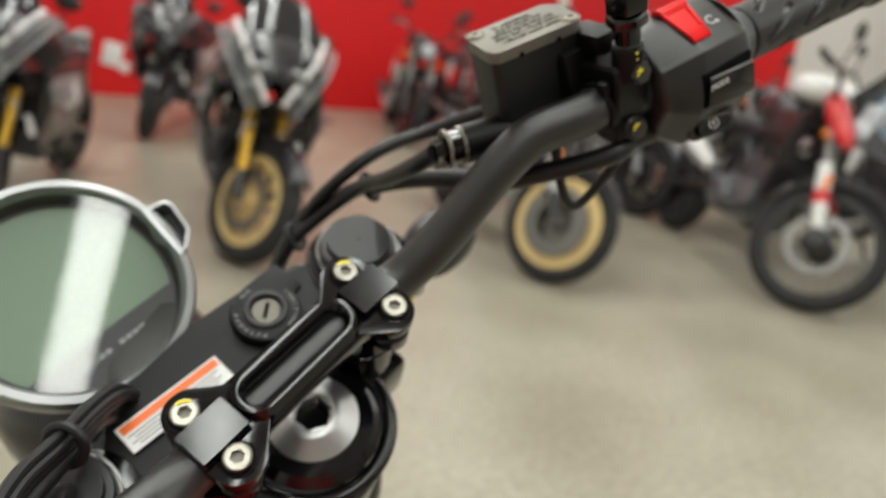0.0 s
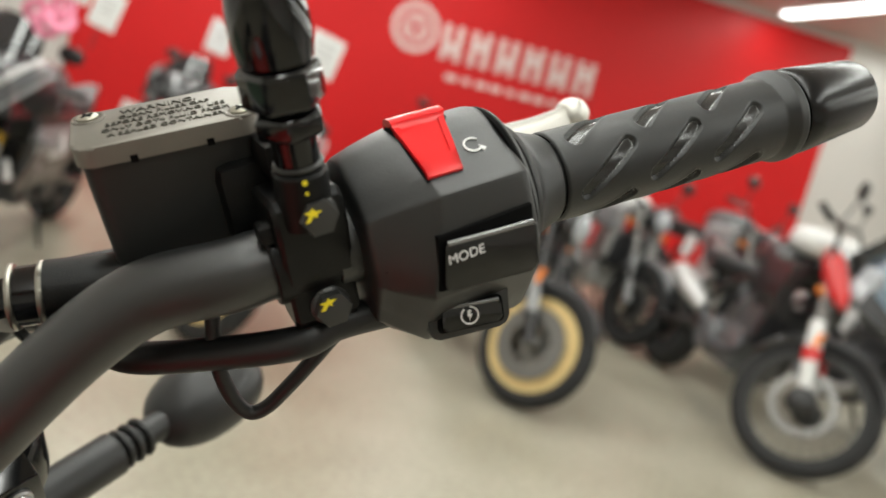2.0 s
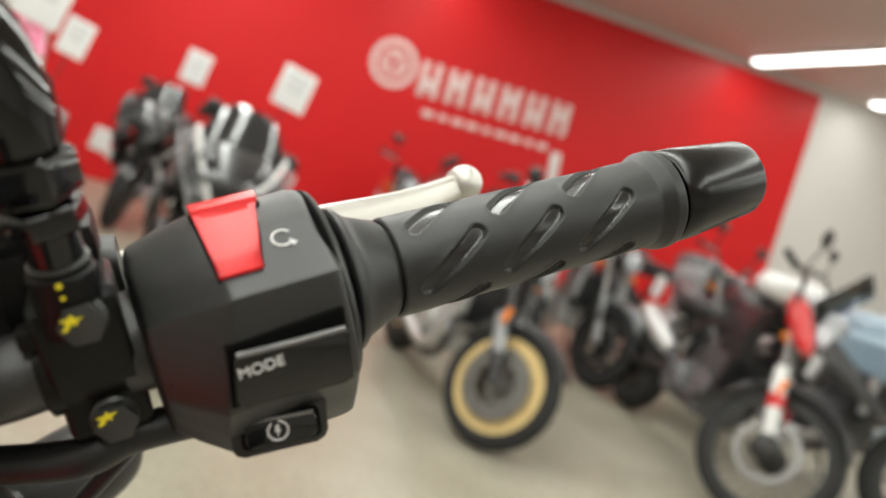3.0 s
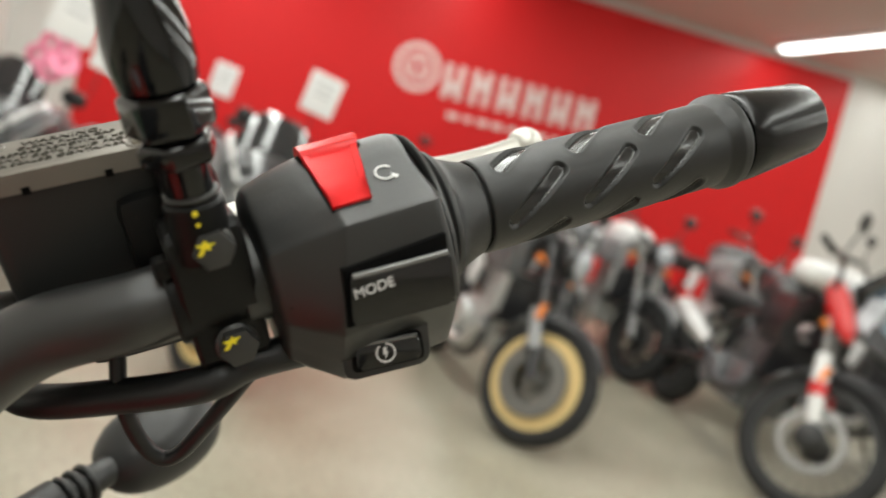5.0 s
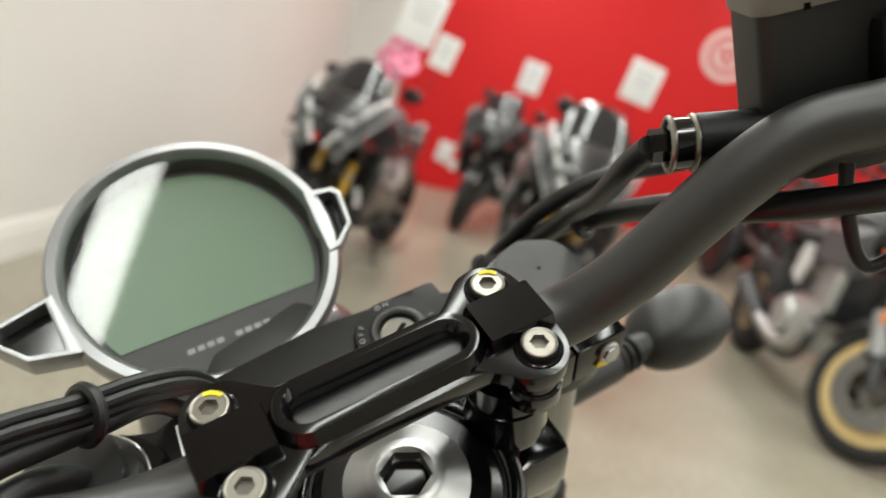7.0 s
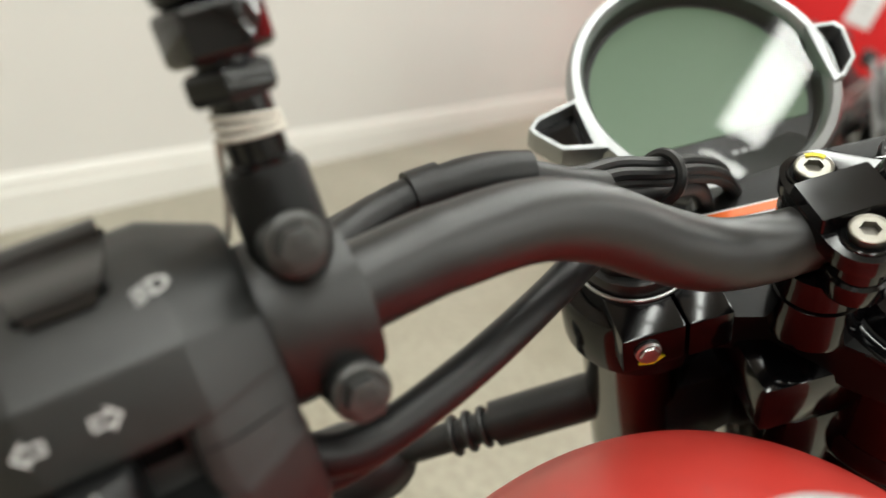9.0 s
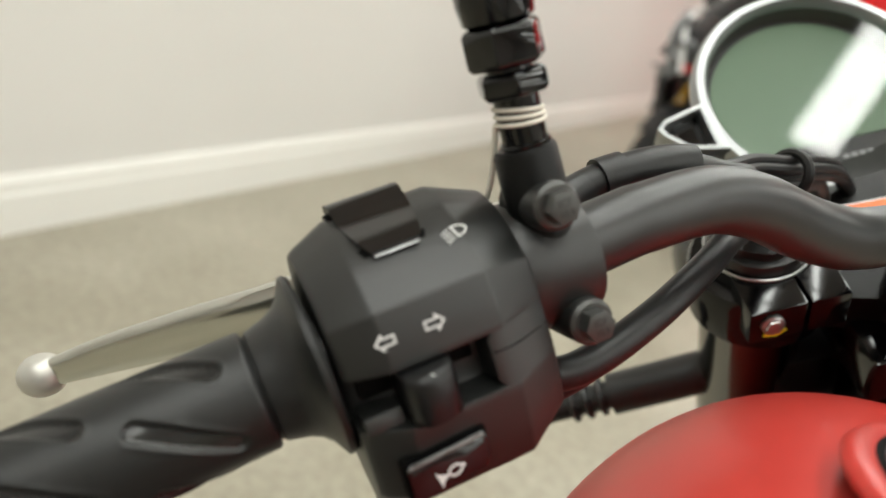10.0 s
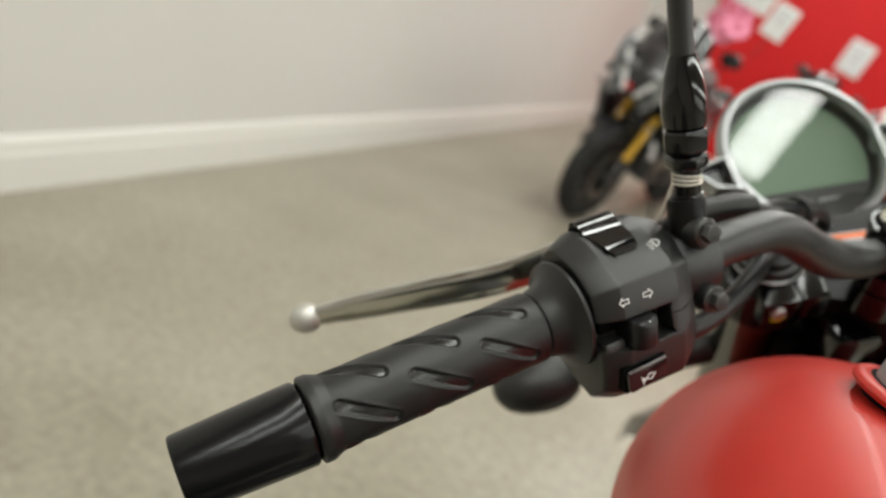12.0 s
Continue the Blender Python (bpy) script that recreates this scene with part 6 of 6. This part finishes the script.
for sx in (-1, 1):
    fx = 0.0965 if sx > 0 else -0.1040
    ft = part("fork_tube", lathe([(0.0255, -0.40), (0.0255, -0.092), (0.0240, -0.064), (0.0240, -0.056)], 36, Matrix.Translation((fx, 0.045, 0))), M_FORK, hero, "dark polished fork tube", m=D)
    part("fork_cap", merge(lathe([(0.0225, -0.0570), (0.0228, -0.0520), (0.0218, -0.0495), (0.0186, -0.0490)], 40, Matrix.Translation((fx, 0.045, 0))), prism(cap_outline, -0.0500, -0.0440, 0.0006, Matrix.Translation((fx, 0.045, 0)))), M_RUBBER, ft, "black rubber fork cap", m=D)
    part("cap_vent", prism(circle(0.0008, 10), -0.0441, -0.0436), M_BLACKHOLE, ft, m=D @ Matrix.Translation((fx, 0.045, 0)))
    part("cap_rim", torus(0.0242, 0.0008, 44, 8, Matrix.Translation((fx, 0.045, -0.0555))), M_ALU, ft, "bright machined rim", m=D)
    part("fork_clamp", merge(lathe([(0.0330, -0.092), (0.0335, -0.066), (0.0315, -0.0630), (0.0262, -0.0625)], 36, Matrix.Translation((fx, 0.042, 0))), box(0.0255, 0.026, 0.0215, (fx + 0.0065 * sx, 0.018, -0.0670), 0.0012), box(0.0180, 0.026, 0.0215, (fx - 0.0165 * sx, 0.018, -0.0670), 0.0012)), M_YOKE, yoke, m=D)
    part("pinch_bolt", merge(lathe([(0.0062, 0), (0.0066, 0.0010), (0.0066, 0.0050), (0.0056, 0.0058)], 24), prism(hexagon(0.0050), 0.0050, 0.0075, 0.0006)), M_ALU, yoke, "steel pinch bolt with a yellow mark", m=D @ along((fx + 0.0095 * sx, 0.0070, -0.0650), (0, -1, 0.15)) @ Matrix.Scale(0.8, 4))
    part("pinch_mark", prism([(-0.005, -0.0012), (0.001, -0.0026), (0.006, 0.0), (0.001, 0.0022), (-0.003, 0.0016)], 0, 0.0010), M_YELLOW, yoke, m=D @ along((fx + 0.0085 * sx, 0.0048, -0.0710), (0, -1, 0.15)))
    sa, sb = (Vector((0.120, 0.049, -0.163)), Vector((0.224, 0.061, -0.184))) if sx > 0 else (Vector((-0.120, 0.049, -0.163)), Vector((-0.262, 0.064, -0.193)))
    stalk = part("signal_stalk", merge(tube([sa, sa.lerp(sb, 0.42)], 0.0125, 18, 0), tube([sa.lerp(sb, 0.4), sb], 0.0085, 16, 0)), M_RUBBER, hero, "ribbed black indicator stalk", m=D)
    for q in (0.46, 0.52, 0.58):
        part("stalk_rib", torus(0.0098, 0.0020, 20, 8, along(sa.lerp(sb, q), sb - sa)), M_RUBBER, stalk, m=D)
    part("indicator", ellipsoid(sb + (sb - sa) * 0.02, (0.038, 0.026, 0.022), 28, 16, 2.2), M_SIGNAL, hero, "smoked oval front indicator", m=D)
    part("lower_yoke_cover", box(0.05, 0.07, 0.06, (0.085 * sx, 0.055, -0.160), 0.012), M_BLACKPAINT, hero, m=D)
lock = part("ignition_lock", merge(lathe([(0.0200, -0.074), (0.0200, -0.060), (0.0190, -0.0575), (0.0125, -0.0570), (0.0115, -0.0585)], 40, Matrix.Translation((0.031, 0.055, 0))), box(0.030, 0.024, 0.014, (0.045, 0.066, -0.068), 0.004)), M_CAST, yoke, "black ignition lock", m=D)
part("lock_barrel", merge(lathe([(0.0086, -0.0640), (0.0085, -0.0584), (0.0078, -0.0578)], 32, Matrix.Translation((0.031, 0.055, 0))),), M_SOCKET, yoke, "dark steel key barrel", m=D)
part("key_slot", box(0.0020, 0.0100, 0.0006), M_BLACKHOLE, yoke, m=D @ Matrix.Translation((0.031, 0.055, -0.0576)) @ Matrix.Rotation(radians(-56), 4, "Z"))
for word, mid, step in (("PUSH", 205, 13), ("OFF", 158, 13), ("ON", 92, 14), ("IGNITION", -38, 12)):
    for k, ch in enumerate(word):
        a = radians(mid - step * (k - (len(word) - 1) / 2))
        part("lock_letter", lettering(ch, 0.0034, 0.0001, Matrix.Translation((0.031 + 0.0162 * math.cos(a), 0.055 + 0.0162 * math.sin(a), -0.0570)) @ Matrix.Rotation(a - math.pi / 2, 4, "Z")), M_GREYPRINT, lock, m=D)
part("lock_well", torus(0.0108, 0.0022, 44, 10, Matrix.Translation((0.031, 0.055, -0.0572))), M_RUBBER, lock, m=D)
cover = loft([[(x * k, y * k, z) for x, y in rounded(0.145, 0.026, 0.010, 6)] for z, k in ((-0.014, 1.0), (0.004, 1.0), (0.0068, 0.97), (0.0078, 0.90))])
part("ignition_cover", cover, M_RES, yoke, "matte black cover round the ignition lock", m=D @ Matrix.Translation((0.004, 0.0655, -0.0770)) @ Matrix.Rotation(radians(-4), 4, "Z"))

# warning label on the yoke
LB = axes((-0.0372, 0.0500, -0.0615), (1, -0.07, 0), (0, 0, 1))
lab = part("warning_label", box(0.061, 0.0165, 0.0005, (0, 0, 0)), M_PAPER, hero, "white warning label with an orange band", m=D @ LB)
part("label_band", box(0.058, 0.0046, 0.0003, (0, 0.0048, 0.0005)), M_ORANGE, lab, m=D @ LB)
for k in range(4):
    part("print_bar", box(0.054 - 0.006 * (k % 2), 0.0009, 0.0002, (-0.001, 0.0004 - 0.0021 * k, 0.0004)), M_GREYPRINT, lab, m=D @ LB)

# round gauge
GA = axes((-0.0318, 0.1425, -0.0580), (0.995, 0.04, -0.070), (0.075, -0.33, 0.94))
R0 = 0.0665
gauge = part("gauge", lathe([(0.030, -0.045), (0.052, -0.036), (0.062, -0.018), (0.0645, -0.006), (0.0645, 0.001), (0.0588, 0.001), (0.0580, -0.009), (0.010, -0.009)], 64), M_PLASTIC, hero, "round LCD instrument in a silver bezel", m=D @ GA)
bez = [(0.0595, -0.012), (0.0655, -0.010), (0.0676, -0.004), (0.0676, 0.003), (0.0655, 0.0065), (0.0615, 0.0070), (0.0594, 0.0040), (0.0590, -0.002)]
part("bezel", loft([[(r * math.cos(2 * math.pi * j / 80), r * math.sin(2 * math.pi * j / 80), z) for r, z in bez] for j in range(80)], closed=True), M_BEZEL, gauge, "satin silver bezel ring", m=D @ GA)
part("gauge_face", prism(circle(0.0580, 48), -0.0090, -0.0085), M_DARKFACE, gauge, m=D @ GA)
lcd = []
for k in range(37):
    a = radians(-31 + 242 * k / 36)
    lcd.append((0.0550 * math.cos(a), 0.0550 * math.sin(a)))
part("lcd_panel", prism(lcd, -0.0084, -0.0078), M_LCD, gauge, "grey-green LCD panel, switched off", m=D @ GA)
for k in range(9):
    if k != 4:
        part("print_bar", box(0.0034, 0.0026, 0.0003, (-0.0190 + 0.0046 * k, -0.0390, -0.0083)), M_GREYPRINT, gauge, m=D @ GA)
sheet = bmesh.new()
sheet.faces.new([sheet.verts.new((x, y, 0.0028)) for x, y in circle(0.0588, 64)])
gl = part("gauge_glass", sheet, M_GLASS, gauge, "clear gauge glass", smooth=0, m=D @ GA)
if gl.data.polygons[0].normal.dot((D @ GA).to_3x3().col[2]) < 0:
    gl.data.flip_normals()
gl.visible_shadow = False
for sx in (-1, 1):
    if sx > 0:
        ear_o = [(0.0590, 0.0125), (0.0742, 0.0108), (0.0772, 0.0060), (0.0742, -0.0125), (0.0640, -0.0220), (0.0570, -0.0235)]
        ear_i = [(0.0640, 0.0092), (0.0724, 0.0084), (0.0746, 0.0050), (0.0720, -0.0115), (0.0632, -0.0192), (0.0615, -0.0195)]
    else:
        ear_o = [(-0.0640, 0.0045), (-0.0880, -0.0010), (-0.0935, -0.0060), (-0.0915, -0.0105), (-0.0815, -0.0225), (-0.0600, -0.0275)]
        ear_i = [(-0.0675, 0.0012), (-0.0872, -0.0036), (-0.0908, -0.0068), (-0.0892, -0.0098), (-0.0802, -0.0200), (-0.0665, -0.0232)]
    frame_bm = ring_plate(ear_o, ear_i, -0.008, 0.0082)
    bmesh.ops.bevel(frame_bm, geom=list(frame_bm.edges), offset=0.0009, segments=2, profile=0.6, affect="EDGES", clamp_overlap=True)
    part("ear_frame", frame_bm, M_BEZEL, gauge, "silver bezel ear", m=D @ GA)
    part("ear_button", prism([(x * 0.995, y) for x, y in ear_i], -0.007, -0.0015), M_GLOSS, gauge, m=D @ GA)
part("gauge_bracket", box(0.06, 0.05, 0.03, (-0.02, 0.11, -0.095), 0.008), M_PLASTIC, gauge, m=D)
part("headlight_shell", ellipsoid((-0.02, 0.175, -0.225), (0.080, 0.070, 0.070), 28, 16, 2.1), M_BLACKPAINT, hero, "black round headlight shell", m=D)


def cable(name, pts, r, label="", parent=hero, mat=M_CABLE, n=14):
    return part(name, tube(pts, r, n, 8), mat, parent, label, m=D)


cable("brake_hose", [(0.122, 0.0195, 0.029), (0.122, 0.030, 0.012), (0.134, 0.055, -0.028), (0.142, 0.082, -0.064), (0.130, 0.104, -0.100), (0.105, 0.112, -0.120), (0.080, 0.110, -0.150), (0.070, 0.105, -0.20)], 0.0050, "black brake hose")
cable("throttle_cable", [RIGHT.p(0.030, 0.004, -0.028), (0.196, -0.056, 0.041), (0.183, -0.053, 0.038), (0.167, -0.034, 0.024), (0.1485, -0.010, 0.010), (0.148, 0.018, -0.010), (0.152, 0.046, -0.036), (0.153, 0.070, -0.060), (0.147, 0.092, -0.080), (0.130, 0.110, -0.106), (0.104, 0.114, -0.122), (0.082, 0.112, -0.160)], 0.0056, "black throttle cable")
cable("throttle_cable", [RIGHT.p(0.034, -0.024, -0.018), (0.226, 0.030, -0.010), (0.205, 0.074, -0.050), (0.172, 0.090, -0.056), (0.145, 0.100, -0.070), (0.128, 0.112, -0.098), (0.108, 0.120, -0.135), (0.09, 0.12, -0.19)], 0.0046, "black throttle cable")
cable("switch_wiring", [(0.2035, -0.0560, 0.0400), (0.1965, -0.0552, 0.0335), (0.1890, -0.0545, 0.0250), (0.1815, -0.0527, 0.0140), (0.1750, -0.0503, 0.0040), (0.1702, -0.0472, 0.0012), (0.1668, -0.0425, 0.0070), (0.1655, -0.0367, 0.0171), (0.1668, -0.0310, 0.0250), (0.1700, -0.0254, 0.0330)], 0.0026, "black wire loop below the brake perch")
for q in ((0.149, 0.080, -0.068), (0.112, 0.113, -0.118)):
    part("cable_tie", torus(0.0088, 0.0024, 20, 8, along(q, (-0.5, 0.5, -0.6))), M_CABLE, hero, m=D)
strand_path = [(-0.146, 0.015, 0.026), (-0.130, 0.027, 0.011), (-0.111, 0.042, -0.004), (-0.090, 0.052, -0.020), (-0.070, 0.062, -0.034), (-0.054, 0.070, -0.051), (-0.044, 0.074, -0.074)]
for k in range(5):
    an = 2 * math.pi * k / 5
    dy, dz = 0.0036 * math.cos(an), 0.0040 * math.sin(an)
    cable("wire", [(x + 0.001 * math.sin(7 * i + k), y + dy, z + dz) for i, (x, y, z) in enumerate(strand_path)], 0.0026, "thin black wire beside the handlebar", n=10)
cable("wire_sleeve", [LEFT.p(0.010, -0.020, 0.004), (-0.190, 0.006, 0.0425), (-0.158, 0.0138, 0.0360), (-0.132, 0.021, 0.0160), (-0.122, 0.026, 0.007)], 0.0066, "black sleeve over the switch wires")
cable("wire_sleeve", [LEFT.p(0.010, -0.024, -0.010), (-0.165, 0.012, 0.028), (-0.135, 0.022, 0.006), (-0.110, 0.038, -0.013), (-0.088, 0.051, -0.030), (-0.070, 0.062, -0.045), (-0.058, 0.072, -0.078)], 0.0042, "black sleeve over the switch wires")
part("wire_sleeve", merge(tube([(-0.1463, 0.0158, 0.0326), (-0.1569, 0.0146, 0.0362), (-0.1673, 0.0128, 0.0388), (-0.1830, 0.0090, 0.0415), (-0.1960, 0.0035, 0.0436), (-0.2080, -0.0040, 0.0470)], [0.0070, 0.0076, 0.0076, 0.0068, 0.0060, 0.0056], 18, 4), tube([(-0.1735, 0.0115, 0.0400), (-0.1785, 0.0103, 0.0408), (-0.1830, 0.0090, 0.0415)], 0.0084, 18, 2)), M_CABLE, hero, "grey-black sleeve with a collar over the switch wires", m=D)
part("cable_tie", torus(0.0094, 0.0024, 24, 8, along((-0.090, 0.051, -0.022), (0.75, 0.28, -0.6))), M_CABLE, hero, m=D)
cable("clutch_cable", [LEFT.p(0.036, 0.004, -0.030), (-0.2085, -0.058, 0.030), (-0.1810, -0.041, 0.0225), (-0.1530, -0.015, 0.0095), (-0.1280, 0.014, -0.0075), (-0.106, 0.040, -0.035), (-0.085, 0.060, -0.110)], 0.0056, "black clutch cable in a thick sleeve")
cable("switch_cable", [LEFT.p(0.044, 0.006, -0.036), (-0.2120, -0.058, 0.024), (-0.1815, -0.038, 0.0150), (-0.1525, -0.012, 0.0025), (-0.1260, 0.017, -0.0150), (-0.102, 0.044, -0.045), (-0.080, 0.062, -0.120)], 0.0042, "black switch cable")

# fuel tank
TK = INV @ Matrix.Translation((-0.0115, -0.1072, 0.8820)) @ Matrix.Rotation(radians(BODY_YAW), 4, "Z") @ Matrix.Rotation(radians(BODY_LEAN), 4, "Y") @ Matrix.Rotation(-0.3294, 4, "X")
tank = part("fuel_tank", ellipsoid((0, 0, 0), (0.1136, 0.2234, 0.1104), 72, 48, 2.0), M_TANK, hero, "matte red fuel tank", smooth=60, m=TK)
TC = TK @ Matrix.Translation((0.0235, -0.100, 0.0970)) @ Matrix.Rotation(radians(13.5), 4, "X") @ Matrix.Rotation(radians(12), 4, "Y")
cap = part("filler_cap", lathe([(0.033, -0.012), (0.034, 0.003), (0.0335, 0.0085), (0.0315, 0.0108), (0.027, 0.0112), (0.004, 0.0110)], 56), M_CAP, tank, "silver fuel filler cap", m=TC @ Matrix.Scale(1.13, 4))
part("cap_gap", lathe([(0.0405, -0.012), (0.0405, 0.0008), (0.036, 0.0010)], 48), M_BLACKHOLE, tank, m=TC)
part("cap_ring", torus(0.0425, 0.0050, 56, 12, Matrix.Translation((0.0, 0, -0.0020)), 0.62), M_TANK, tank, m=TC)
for k in range(5):
    a = radians(72 * k + 20)
    part("cap_screw", lathe([(0.0028, 0.004), (0.0028, 0.0122), (0.0020, 0.0126)], 12, Matrix.Translation((0.028 * math.cos(a), 0.028 * math.sin(a), 0))), M_STEEL, cap, m=TC @ Matrix.Scale(1.13, 4))
